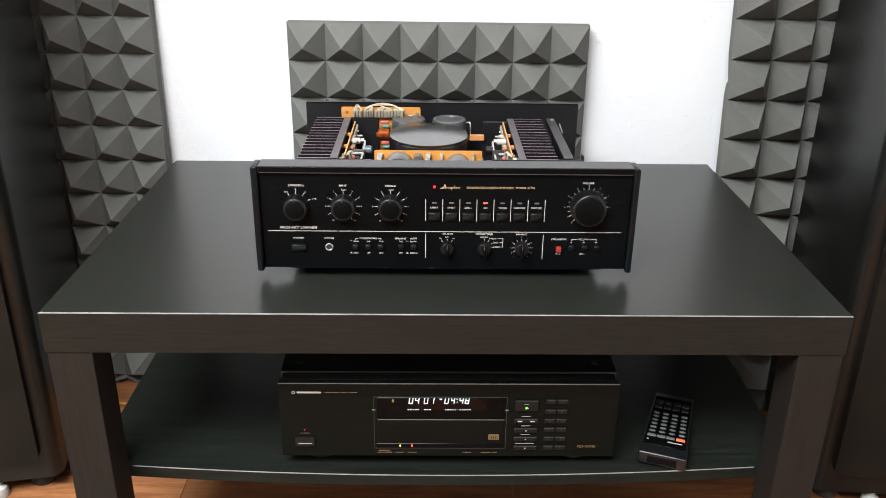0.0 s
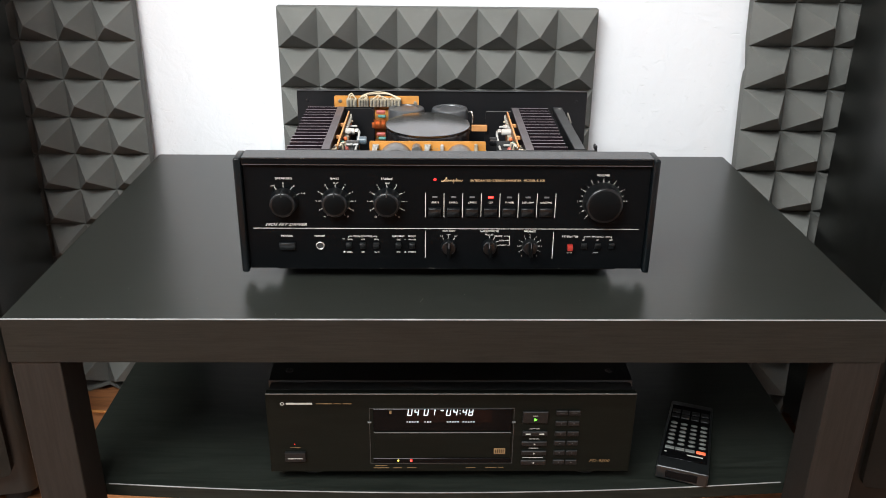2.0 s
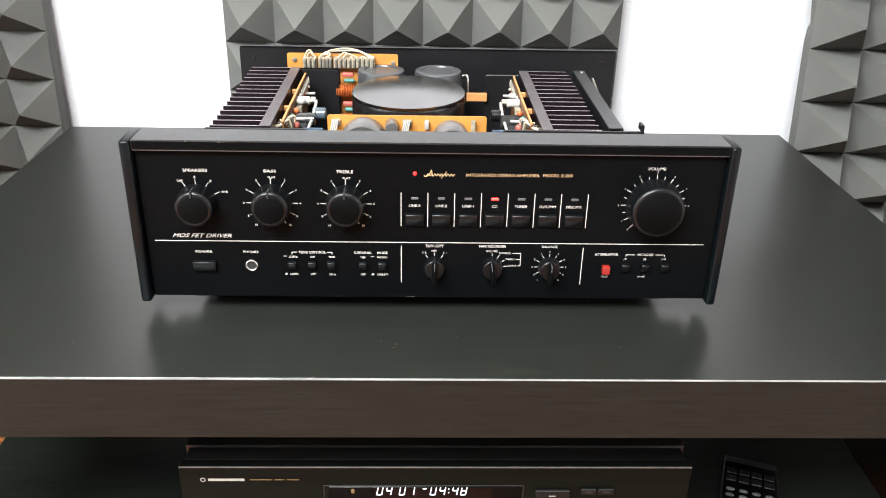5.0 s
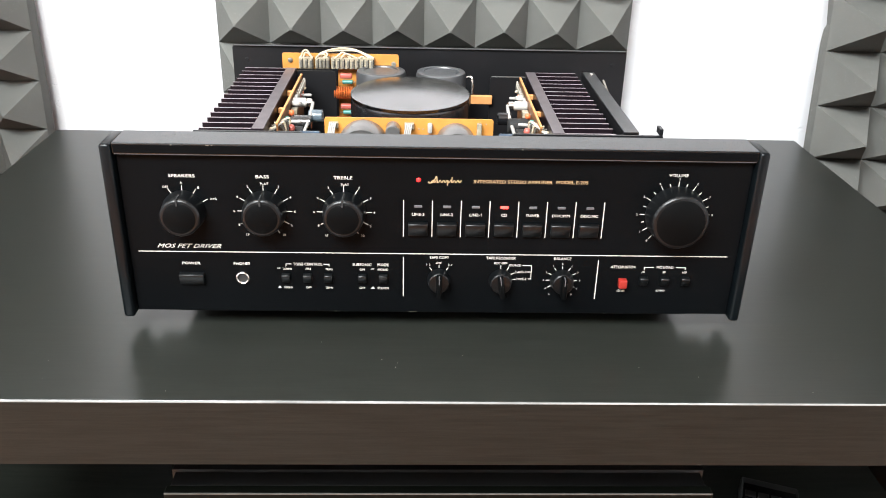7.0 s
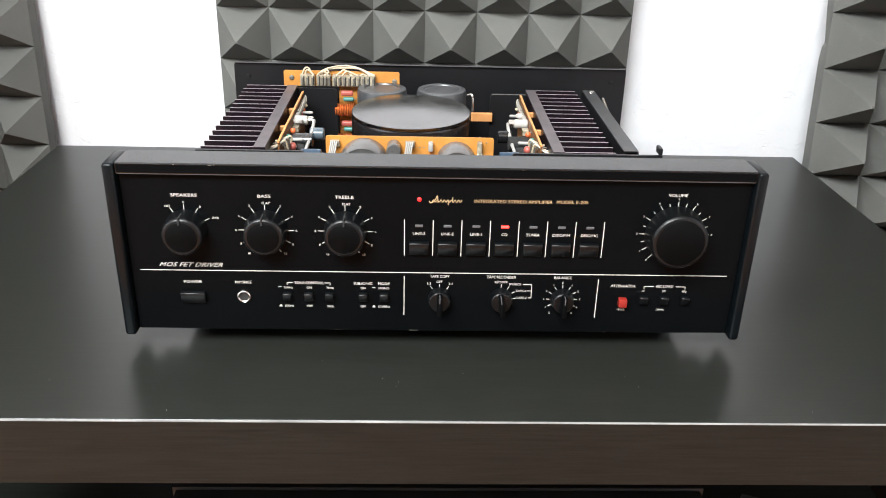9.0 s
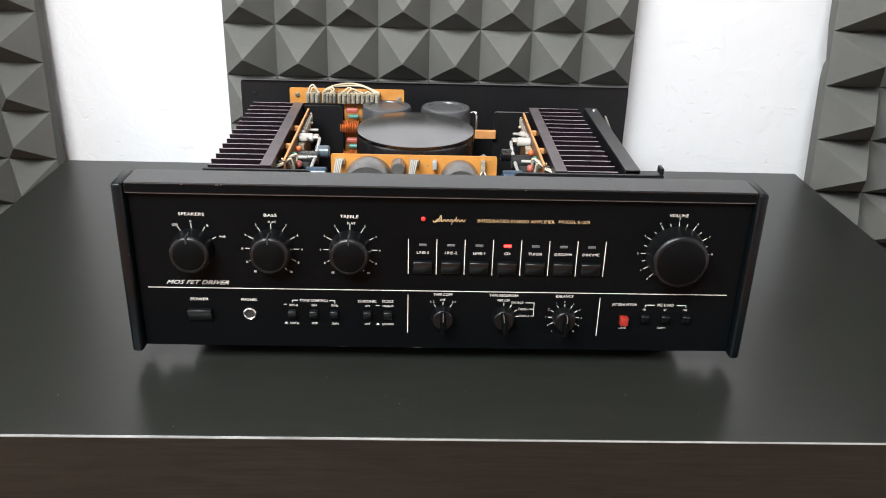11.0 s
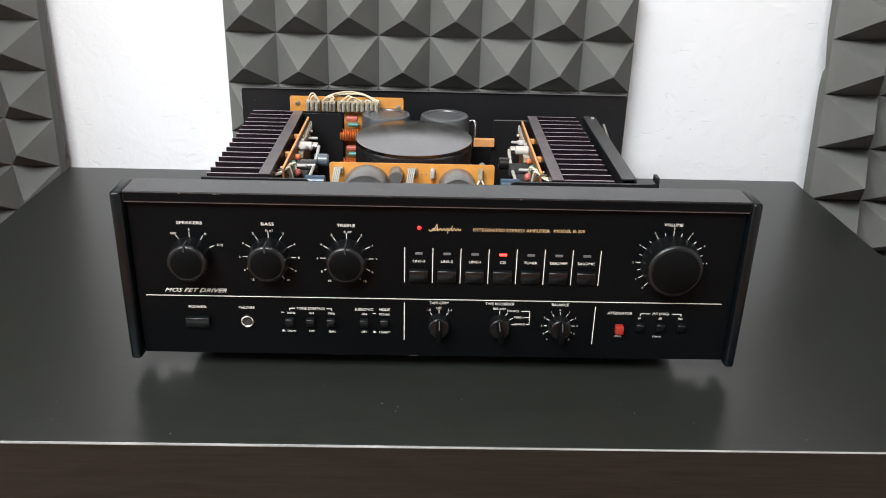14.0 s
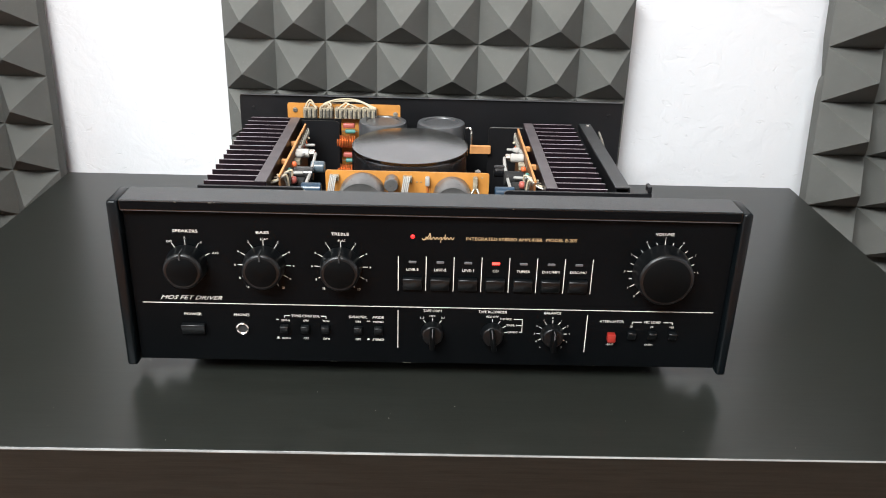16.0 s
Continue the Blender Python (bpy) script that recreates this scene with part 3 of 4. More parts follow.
    for x, z in ((-0.1135, 0.4995), (-0.1135, 0.4840), (-0.0475, 0.4995), (-0.0475, 0.4840)):
        rule(x - 0.0012, x + 0.0012, z, z + 0.0003)
        if z < 0.49:
            rule(x - 0.0006, x + 0.0006, z + 0.0003, z + 0.0013)
    # the maker's mark, as plain gold strokes
    part("makers_mark", tube([(-0.0094, FY, 0.5662), (-0.0086, FY, 0.5650), (-0.0068, FY, 0.5654), (-0.0050, FY, 0.5676), (-0.0040, FY, 0.5700), (-0.0036, FY, 0.5680), (-0.0034, FY, 0.5652)], 0.00032, 6), GOLD, face)
    wave = [(-0.0075 + 0.0012 * k, FY, 0.5662 + (0.0009 if k % 2 else -0.0008)) for k in range(18)]
    part("makers_mark", tube(wave, 0.00027, 6), GOLD, face)
    part("makers_mark", tube([(0.0038, FY, 0.5672), (0.0037, FY, 0.5650), (0.0035, FY, 0.5632)], 0.00027, 6), GOLD, face)
    part("makers_mark", tube([(0.0066, FY, 0.5692), (0.0065, FY, 0.5672), (0.0064, FY, 0.5654)], 0.00027, 6), GOLD, face)

    def ticks(cx, cz, r0, r1, angles, thick=0.00037):
        for ang in angles:
            bm = box(r0, r1, FY - 0.00025, FY, -thick / 2, thick / 2)
            bmesh.ops.rotate(bm, verts=bm.verts, cent=(0, 0, 0), matrix=Matrix.Rotation(-radians(ang), 3, "Y"))
            bmesh.ops.translate(bm, verts=bm.verts, vec=(cx, 0, cz))
            part("scale_mark", bm, PRINT, face, smooth=0)

    ticks(-0.1748, 0.5425, 0.0150, 0.0187, (120, 90, 60, 28))
    for cx in (-0.1205, -0.0664):
        ticks(cx, 0.5430, 0.0150, 0.0187, [90 - 30 * k for k in range(-5, 6)])
    ticks(0.1612, 0.5440, 0.0208, 0.0243, [229] + [210 - 30 * k for k in range(8)])
    ticks(0.1612, 0.5440, 0.0212, 0.0233, [195 - 30 * k for k in range(7)])
    ticks(-0.0008, 0.4920, 0.0088, 0.0113, (125, 90, 55))
    ticks(0.0430, 0.4920, 0.0088, 0.0113, (90, 60, 30, 2))
    ticks(0.0870, 0.4920, 0.0088, 0.0112, [90 - 30 * k for k in range(-4, 5)])
    for n in (1, 2, 3, 4):
        for sgn in (-1, 1):
            ang = radians(90 - sgn * 30 * n)
            w(str(n), 0.0870 + 0.0130 * math.cos(ang), 0.4920 + 0.0130 * math.sin(ang), None, 0.0014)
    w("0", 0.0868, 0.5050, None, 0.0014)
    w("L", 0.0790, 0.4808, None, 0.0014)
    w("R", 0.0950, 0.4808, None, 0.0014)

    def knob(cx, cz, r, depth, name="rotary_knob", pointer=90, label="round black control knob", flare=-0.0009):
        k = part(name, lathe((cx, FY, cz), (0, -1, 0), [(r - flare, 0), (r - flare, 0.001), (r - 0.0003, depth - 0.0016), (r - 0.0008, depth - 0.0009), (r - 0.0014, depth - 0.0003), (r - 0.0022, depth), (0, depth + 0.0002)], 64), KNOB, a, label, smooth=28)
        part("cap_disc", lathe((cx, FY - depth, cz), (0, -1, 0), [(r - 0.0030, -0.0005), (r - 0.0030, 0.0001), (r - 0.0033, 0.0003), (0, 0.0004)], 48), KNOB_CAP, k)
        if name == "volume_knob":
            return
        bm = box(-0.00055, 0.00055, FY - depth - 0.0012, FY - 0.001, r - 0.0045, r + 0.0004)
        bmesh.ops.rotate(bm, verts=bm.verts, cent=(0, 0, 0), matrix=Matrix.Rotation(radians(90 - pointer), 3, "Y"))
        bmesh.ops.translate(bm, verts=bm.verts, vec=(cx, 0, cz))
        part("pointer_groove", bm, RUBBER, k, smooth=0)

    knob(-0.1748, 0.5427, 0.0138, 0.0140, pointer=93)
    knob(-0.1205, 0.5432, 0.0138, 0.0140, pointer=92)
    knob(-0.0664, 0.5432, 0.0138, 0.0140)
    knob(0.1612, 0.5443, 0.0196, 0.0165, "volume_knob", 215, "large round black volume knob", -0.0009)

    def pointer_knob(cx, cz, turn=0):
        k = part("selector_knob", lathe((cx, FY, cz), (0, -1, 0), [(0.0082, 0), (0.0082, 0.002), (0.0075, 0.007), (0.0068, 0.0078), (0, 0.008)], 36), KNOB, a, "small black selector knob with finger bar", smooth=28)
        bm = box(-0.0019, 0.0019, FY - 0.0150, FY - 0.0074, -0.0080, 0.0076, 0.0009, 2)
        bmesh.ops.rotate(bm, verts=bm.verts, cent=(0, 0, 0), matrix=Matrix.Rotation(radians(turn), 3, "Y"))
        bmesh.ops.translate(bm, verts=bm.verts, vec=(cx, 0, cz))
        part("finger_bar", bm, KNOB_CAP, k)
        bm = box(-0.0003, 0.0003, FY - 0.0152, FY - 0.0105, 0.0030, 0.0078)
        bmesh.ops.rotate(bm, verts=bm.verts, cent=(0, 0, 0), matrix=Matrix.Rotation(radians(turn), 3, "Y"))
        bmesh.ops.translate(bm, verts=bm.verts, vec=(cx, 0, cz))
        part("pointer_line", bm, LEDOFF, k, smooth=0)

    pointer_knob(-0.0008, 0.4920)
    pointer_knob(0.0430, 0.4920, -8)
    pointer_knob(0.0870, 0.4920)

    # input keys and their indicators
    for k in range(7):
        x = -0.0160 + 0.0197 * k
        part("input_key", prism_key(x - 0.0067, x + 0.0067, FY, 0.5262, 0.5362), KNOB, a, "black input selector key")
        part("indicator", box(x - 0.0027, x + 0.0027, FY - 0.0009, FY, 0.5470, 0.5488, 0.0003, 1), RED_GLOW if k == 3 else LEDOFF, a, "lit red indicator" if k == 3 else "unlit grey indicator")
    part("power_light", lathe((-0.0160, FY, 0.5672), (0, -1, 0), [(0.0015, 0), (0.0015, 0.0004), (0.001, 0.0009), (0, 0.001)], 16), RED_DIM, a, "small lit red power light")
    part("power_key", prism_key(-0.1826, -0.1657, FY, 0.4868, 0.4958), KNOB, a, "wide black power key")
    jack = part("headphone_jack", lathe((-0.1390, FY, 0.4920), (0, -1, 0), [(0.0034, 0.0002), (0.0034, 0.0012), (0.0040, 0.0018), (0.0047, 0.0014), (0.0050, 0)], 32), CHROME, a, "bright metal headphone socket ring")
    part("socket_hole", lathe((-0.1390, FY - 0.0003, 0.4920), (0, -1, 0), [(0, 0), (0.0036, 0)], 24), RUBBER, jack)
    for x in (-0.1085, -0.0935, -0.0788, -0.0550, -0.0402, 0.1455, 0.1605, 0.1755):
        part("push_button", prism_key(x - 0.0029, x + 0.0029, FY, 0.4890, 0.4958), KNOB, a, "small black push button")
    part("push_button", box(0.1275, 0.1334, FY - 0.0052, FY, 0.4880, 0.4945, 0.0007, 2), REDBTN, a, "small red attenuator push button")
    # worn paint along the edges
    for x, z, l in ((-0.155, 0.5908, 0.0022), (-0.1515, 0.5909, 0.0010), (-0.178, 0.5909, 0.0012), (0.052, 0.5909, 0.0010), (-0.0755, 0.4653, 0.0016), (-0.0725, 0.4652, 0.0009), (-0.0220, 0.4652, 0.0060), (0.120, 0.4652, 0.0011)):
        y = 0.0853 if z > 0.5 else FY - 0.0001
        part("paint_chip", box(x, x + l, y - 0.00008, y + 0.0004, z - 0.00016, z + 0.00016), TIN, a, "bare metal chip in paint")

    # chassis
    part("chassis_plate", box(-0.188, 0.184, 0.1125, 0.459, 0.4615, 0.4655), BLACK, a, "black steel bottom plate")
    part("rear_panel", prism(rounded(-0.2125, 0.2065, 0.4650, 0.5752, 0.004), 0.4600, 0.4620), BLACK, a, "tall black steel rear panel")
    # highlight on the rear panel's upper edge, painted as a pale strip
    part("rear_edge_highlight", box(-0.2105, 0.2045, 0.4572, 0.4598, 0.5748, 0.5752), LEDOFF, a, "pale strip painted as the rear panel's edge highlight")
    for x, z in ((-0.1975, 0.5600), (0.1915, 0.5600)):
        part("screw", lathe((x, 0.4600, z), (0, -1, 0), [(0.0022, 0), (0.0020, 0.001), (0, 0.0014)], 14), BLACK, a)
    for x in (-0.165, 0.160):
        for y in (0.150, 0.420):
            part("foot", lathe((x, y, 0.45), (0, 0, 1), [(0, 0), (0.014, 0), (0.016, 0.0015), (0.017, 0.0115), (0, 0.0115)], 24), RUBBER, a)
    part("front_bracket", prism(rounded(-0.1795, -0.100, 0.4660, 0.5800, 0.003, (0, 0, 1, 0)), 0.150, 0.1525), BLACK, a)
    part("front_bracket", prism(rounded(0.052, 0.164, 0.4660, 0.5808, 0.003, (0, 0, 0, 1)), 0.150, 0.1525), BLACK, a)
    part("bracket_tab", box(0.1612, 0.1640, 0.1505, 0.1600, 0.5809, 0.5862, 0.0005, 1), BLACK, a)
    part("shield_plate", prism(rounded(-0.139, -0.099, 0.4660, 0.5625, 0.004, (0, 0, 1, 0)), 0.403, 0.4045), BLACK, a)
    part("shield_plate", prism(rounded(0.056, 0.094, 0.4660, 0.5610, 0.004, (0, 0, 0, 1)), 0.399, 0.4005), BLACK, a)

    part("shield_edge", box(0.0570, 0.0930, 0.3984, 0.3989, 0.5604, 0.5611), EDGE_LINE, a, "thin pale strip along the shield's top edge", smooth=0)

    # heat sinks, a spine with fins each
    for spine, tip, z in ((-0.1385, -0.1895, 0.5650), (0.0915, 0.1425, 0.5645)):
        s = 1 if tip > spine else -1
        x_in, x_out = spine, spine + s * 0.010
        hs = part("heat_sink", box(min(x_in, x_out), max(x_in, x_out), 0.204, 0.405, 0.476, z, 0.0004, 1), PLUM, a, "plum anodised finned heat sink")
        for k in range(15):
            y = 0.2052 + 0.1975 * k / 14
            xt = tip + s * 0.0004 * math.sin(k * 2.1)
            fin = part("fin", box(min(x_out, xt), max(x_out, xt), y - 0.0009, y + 0.0009, 0.476, z - 0.0002), PLUM, hs, smooth=0)
            machined(fin, FIN_TOP_LIT)
        machined(hs, SPINE_TOP_LIT)
    # side rail with its flanges
    rail = part("side_rail", box(0.1495, 0.1620, 0.2085, 0.4060, 0.5635, 0.5652, 0.0004, 1), RAIL, a, "black steel side rail", smooth=0)
    part("flange", box(0.1495, 0.1508, 0.2085, 0.4060, 0.5560, 0.5633), BLACK, rail)
    part("flange", box(0.1607, 0.1620, 0.2085, 0.4060, 0.4700, 0.5633), BLACK, rail)
    part("screw", lathe((0.158, 0.398, 0.5650), (0, 0, 1), [(0.0024, 0), (0.0022, 0.0012), (0, 0.0016)], 14), CHROME, rail)
    part("wire_end", tube([(0.166, 0.395, 0.548), (0.169, 0.390, 0.556), (0.1675, 0.384, 0.562), (0.171, 0.372, 0.552)], 0.0011), TIN, a)

    # transformer and main capacitors
    tr = part("toroidal_transformer", lathe((-0.0235, 0.318, 0.466), (0, 0, 1), [(0, 0), (0.0535, 0), (0.0545, 0.002), (0.0545, 0.0925), (0.0538, 0.0945), (0, 0.0945)], 72), LACQUER, a, "round black lacquered transformer can", smooth=30)
    bm = lathe((0, 0, 0), (0, 0, 1), [(0, -0.001), (0.0535, -0.001), (0.0545, 0.0), (0.0545, 0.0025), (0.0538, 0.0029), (0.0524, 0.0030), *[(0.0524 * (1 - k / 10), 0.0030 + 0.0034 * (1 - (1 - k / 10) ** 2)) for k in range(1, 11)]], 72)
    bmesh.ops.rotate(bm, verts=bm.verts, cent=(0, 0, 0), matrix=Matrix.Rotation(radians(1.2), 3, "X"))
    bmesh.ops.translate(bm, verts=bm.verts, vec=(-0.0235, 0.318, 0.5622))
    part("lid", bm, LIDGLOSS, tr, "domed glossy black lid", smooth=30)
    for cx, label in ((-0.0535, "large black electrolytic capacitor"), (0.0065, "large black electrolytic capacitor")):
        c = part("main_capacitor", lathe((cx, 0.4005, 0.466), (0, 0, 1), [(0, 0), (0.0250, 0), (0.0250, 0.0955), (0.0240, 0.0985), (0.0215, 0.0992), (0.0178, 0.0990), (0.0172, 0.0978), (0, 0.0975)], 44), CANTOP, a, label, smooth=30)
        part("vent_disc", lathe((cx, 0.4005, 0.5636), (0, 0, 1), [(0.0160, 0), (0.0158, 0.0006), (0, 0.0008)], 36), CANTOP, c)
        for k in range(8):
            ang = radians(222 + 12 * k + 3 * math.sin(5 * k) + (180 if cx > 0 else 0))
            part("crimp_mark", box(cx + 0.0195 * math.cos(ang) - 0.0006, cx + 0.0195 * math.cos(ang) + 0.0006, 0.4005 + 0.0195 * math.sin(ang) - 0.0008, 0.4005 + 0.0195 * math.sin(ang) + 0.0008, 0.5646, 0.5653), EDGE_LINE, c, smooth=0)
    part("bracket_hook", tube([(0.0315, 0.384, 0.563), (0.0365, 0.382, 0.563), (0.0372, 0.379, 0.548)], 0.0013), CHROME, a)

    # rear terminal board
    rb = part("terminal_board", prism(rounded(-0.1545, -0.0365, 0.5605, 0.5762, 0.002, (0, 0, 1, 1)), 0.4205, 0.4221), BOARD, a, "amber circuit board behind the capacitors")
    part("board_tail", box(-0.0985, -0.0745, 0.4209, 0.4225, 0.4680, 0.5603), BOARD, rb)
    for x, z in ((-0.1465, 0.5690), (-0.0415, 0.5665)):
        part("screw", lathe((x, 0.4205, z), (0, -1, 0), [(0.0026, 0), (0.0024, 0.001), (0.0012, 0.0013), (0.0010, 0.0007), (0, 0.0007)], 16), STEEL, rb)
    for x0, x1, n in ((-0.1370, -0.1225, 3), (-0.1205, -0.1060, 4), (-0.1045, -0.0610, 9)):
        plug = part("plug_housing", box(x0, x1, 0.4125, 0.4203, 0.5622, 0.5738, 0.0006, 1), CLEARPLUG, rb, "milky plug housing")
        for k in range(n):
            x = x0 + (x1 - x0) * (k + 0.5) / n
            part("pin", box(x - 0.0009, x + 0.0009, 0.4112, 0.4124, 0.5640, 0.5710), TIN, plug)
            part("slot", box(x + 0.0012, x + 0.0019, 0.4118, 0.4124, 0.5630, 0.5725), RUBBER, plug, smooth=0)
    for pts in (
        [(-0.1350, 0.416, 0.5735), (-0.1325, 0.416, 0.5790), (-0.1290, 0.417, 0.5800), (-0.1245, 0.416, 0.5735)],
        [(-0.1320, 0.414, 0.5735), (-0.1300, 0.413, 0.5785), (-0.1270, 0.414, 0.5770), (-0.1235, 0.414, 0.5735)],
        [(-0.1180, 0.416, 0.5735), (-0.1140, 0.418, 0.5775), (-0.1000, 0.420, 0.5812), (-0.0820, 0.420, 0.5808), (-0.0620, 0.416, 0.5735)],
        [(-0.1150, 0.415, 0.5735), (-0.1100, 0.417, 0.5785), (-0.0960, 0.418, 0.5800), (-0.0780, 0.418, 0.5795), (-0.0660, 0.415, 0.5735)],
        [(-0.1120, 0.414, 0.5735), (-0.1080, 0.414, 0.5765), (-0.1090, 0.416, 0.5800), (-0.0900, 0.419, 0.5822), (-0.0700, 0.417, 0.5770), (-0.0640, 0.415, 0.5735)],
        [(-0.1000, 0.414, 0.5735), (-0.0960, 0.413, 0.5770), (-0.0920, 0.414, 0.5790), (-0.0850, 0.414, 0.5735)],
        [(-0.0940, 0.413, 0.5735), (-0.0900, 0.412, 0.5780), (-0.0850, 0.413, 0.5765), (-0.0790, 0.414, 0.5735)],
        [(-0.1190, 0.413, 0.5735), (-0.1165, 0.412, 0.5765), (-0.1120, 0.413, 0.5772), (-0.1085, 0.414, 0.5735)],
        [(-0.0760, 0.413, 0.5735), (-0.0735, 0.413, 0.5752), (-0.0700, 0.414, 0.5735)],
    ):
        part("wire", tube(pts, 0.0009, 7), CREAMWIRE, rb)
    # relay board parts that stand between the shield and the transformer
    for z, coil in ((0.5395, 1), (0.5080, 1)):
        bm = bmesh.new()
        for k in range(11):
            x = -0.1010 + 0.0175 * k / 10
            lathe((x - 0.0008, 0.4080, z), (1, 0, 0), [(0.0040, 0), (0.0062, 0.0002), (0.0067, 0.0008), (0.0062, 0.0014), (0.0040, 0.0016)], 16, bm)
        part("copper_coil", bm, COPPER, rb, "wound copper coil")
        part("resistor", can((-0.0930, 0.4060, z + 0.0115), (1, 0, 0), 0.0023, 0.0105, 12), TEAL, rb, "teal resistor")
        part("lead", tube([(-0.0960, 0.4060, z + 0.0115), (-0.0800, 0.4060, z + 0.0115)], 0.0004, 6), TIN, rb)
        part("film_capacitor", box(-0.0955, -0.0830, 0.4040, 0.4100, z + 0.0150, z + 0.0200, 0.0015, 3), REDP, rb, "red film capacitor")
    part("tan_block", box(0.0370, 0.0585, 0.3935, 0.3985, 0.5335, 0.5420, 0.0005, 1), BOARD_EDGE, a, "tan insulating block")
    for k in range(4):
        part("wire", tube([(0.030, 0.372 - 0.003 * k, 0.520 - 0.002 * k), (0.040, 0.362 - 0.002 * k, 0.520 - 0.0015 * k), (0.056, 0.368, 0.514 - 0.002 * k)], 0.0012, 7), GREYWIRE, a)
    part("cable_tie", lathe((0.044, 0.357, 0.516), (0, 0, 1), [(0, 0), (0.0016, 0), (0.0016, 0.006), (0.003, 0.008), (0.003, 0.011), (0, 0.013)], 14), GREYWIRE, a)

    # regulator board at the front
    fb = part("regulator_board", prism(rounded(-0.0940, 0.0465, 0.4680, 0.5650, 0.002, (0, 0, 1, 1)), 0.2372, 0.2388), BOARD, a, "upright amber circuit board with round capacitors")
    for cx, cz, r, l in ((-0.0620, 0.5433, 0.0205, 0.026), (0.0150, 0.5455, 0.0163, 0.026)):
        part("board_capacitor", lathe((cx, 0.2370, cz), (0, -1, 0), [(r, 0), (r, l - 0.002), (r - 0.0012, l), (r - 0.0030, l - 0.0008), (0, l - 0.0008)], 36), SLEEVE_PALE, fb, "grey sleeved capacitor")
    part("board_capacitor", can((-0.0372, 0.2370, 0.5570), (0, -1, 0), 0.0060, 0.014, 20), SLEEVE_PALE, fb, "small grey capacitor")
    for x in (-0.0868, -0.0242):
        bm = bmesh.new()
        for k in range(4):
            tube([(x - 0.002 + 0.0015 * k, 0.2355, 0.5595), (x - 0.002 + 0.0015 * k, 0.2290, 0.5615), (x - 0.0040 + 0.0015 * k, 0.2250, 0.5480), (x - 0.0045 + 0.0015 * k, 0.2240, 0.5200)], 0.0007, 6, bm)
        part("ribbon_wire", bm, GREYWIRE, fb, "grey ribbon wire")
        part("plug_housing", box(x - 0.0035, x + 0.0045, 0.2335, 0.2370, 0.5565, 0.5620, 0.0005, 1), CLEARPLUG, fb)
    part("transistor", box(-0.0085, -0.0045, 0.2310, 0.2370, 0.5540, 0.5620, 0.0012, 2), GREYWIRE, fb, "pale grey transistor")
    part("transistor_leg", tube([(-0.0065, 0.2340, 0.5538), (-0.0060, 0.2330, 0.5460)], 0.0009, 6), COPPER, fb)
    part("pin_block", box(0.0325, 0.0365, 0.2320, 0.2370, 0.5520, 0.5625, 0.0006, 1), CLEARPLUG, fb)
    part("pin_lead", tube([(0.034, 0.233, 0.5525), (0.031, 0.230, 0.5470), (0.030, 0.229, 0.5380)], 0.0011, 7), TIN, fb)
    part("pin_lead", tube([(0.036, 0.233, 0.5525), (0.0385, 0.230, 0.5470), (0.0395, 0.229, 0.5380)], 0.0011, 7), TIN, fb)
    for x in (-0.0120, -0.0155, -0.0880, 0.0405):
        part("solder_joint", lathe((x, 0.2372, 0.5610 if x > 0 or x < -0.05 else 0.5560), (0, -1, 0), [(0.0007, 0), (0, 0.0006)], 8), TIN, fb)

    # driver boards beside each heat sink, with their parts
    for s, xb in ((1, -0.1315), (-1, 0.0850)):
        def px(d):
            return xb + s * d

        def bx(d0, d1, y0, y1, z0, z1, bevel=0.0004):
            return box(min(px(d0), px(d1)), max(px(d0), px(d1)), y0, y1, z0, z1, bevel, 1)

        db = part("driver_board", bx(-0.0008, 0.0008, 0.226, 0.388, 0.4900, 0.5618, 0), BOARD_DARK, a, "upright brown driver board")
        part("board_edge", bx(-0.0009, 0.0009, 0.2255, 0.3885, 0.5618, 0.5632, 0), BOARD_EDGE, db, "bright tan cut edge")
        for y in (0.278, 0.334):
            part("spacer", bx(-0.0010, -0.0066, y - 0.0022, y + 0.0022, 0.5560, 0.5605), BOARD_EDGE, db, "tan spacer post")
        part("ceramic_can", can((px(0.0010), 0.313, 0.5555), (s, 0, 0), 0.0043, 0.0125, 22), WHITEP, db, "white ceramic relay")
        part("metal_can", can((px(0.0135), 0.313, 0.5555), (s, 0, 0), 0.0040, 0.0055, 20), CHROME, db, "bright metal can")
        part("ceramic_disc", lathe((px(0.0062), 0.302 if s > 0 else 0.330, 0.5570), (0, 0, 1), [(0, 0), (0.0042, 0), (0.0046, 0.0012), (0.0042, 0.0026), (0, 0.0026)], 22), WHITEP, db)
        part("ceramic_disc", bx(0.0012, 0.0070, 0.296, 0.306, 0.5490, 0.5540), CLEARPLUG, db)
        part("trimmer", bx(0.0012, 0.0045, 0.321, 0.328, 0.5500, 0.5590, 0.0006), GREYWIRE, db)
        big, small = (BLUE, SLEEVE) if s > 0 else (RUBBER, RUBBER)
        part("electrolytic", can((px(0.0040), 0.276, 0.5480), (s, 0, 0), 0.0066, 0.0180, 26), small, db, "dark electrolytic capacitor")
        part("blue_electrolytic" if s > 0 else "electrolytic", can((px(0.0180), 0.290, 0.5500), (s, 0, 0), 0.0056, 0.0125, 26), BLUEGREY if s > 0 else LACQUER, db, "blue-grey electrolytic capacitor" if s > 0 else "glossy black electrolytic capacitor")
        part("end_disc", lathe((px(0.0306), 0.290, 0.5500), (s, 0, 0), [(0, 0), (0.0048, 0)], 20), GREYWIRE if s > 0 else SLEEVE, db)
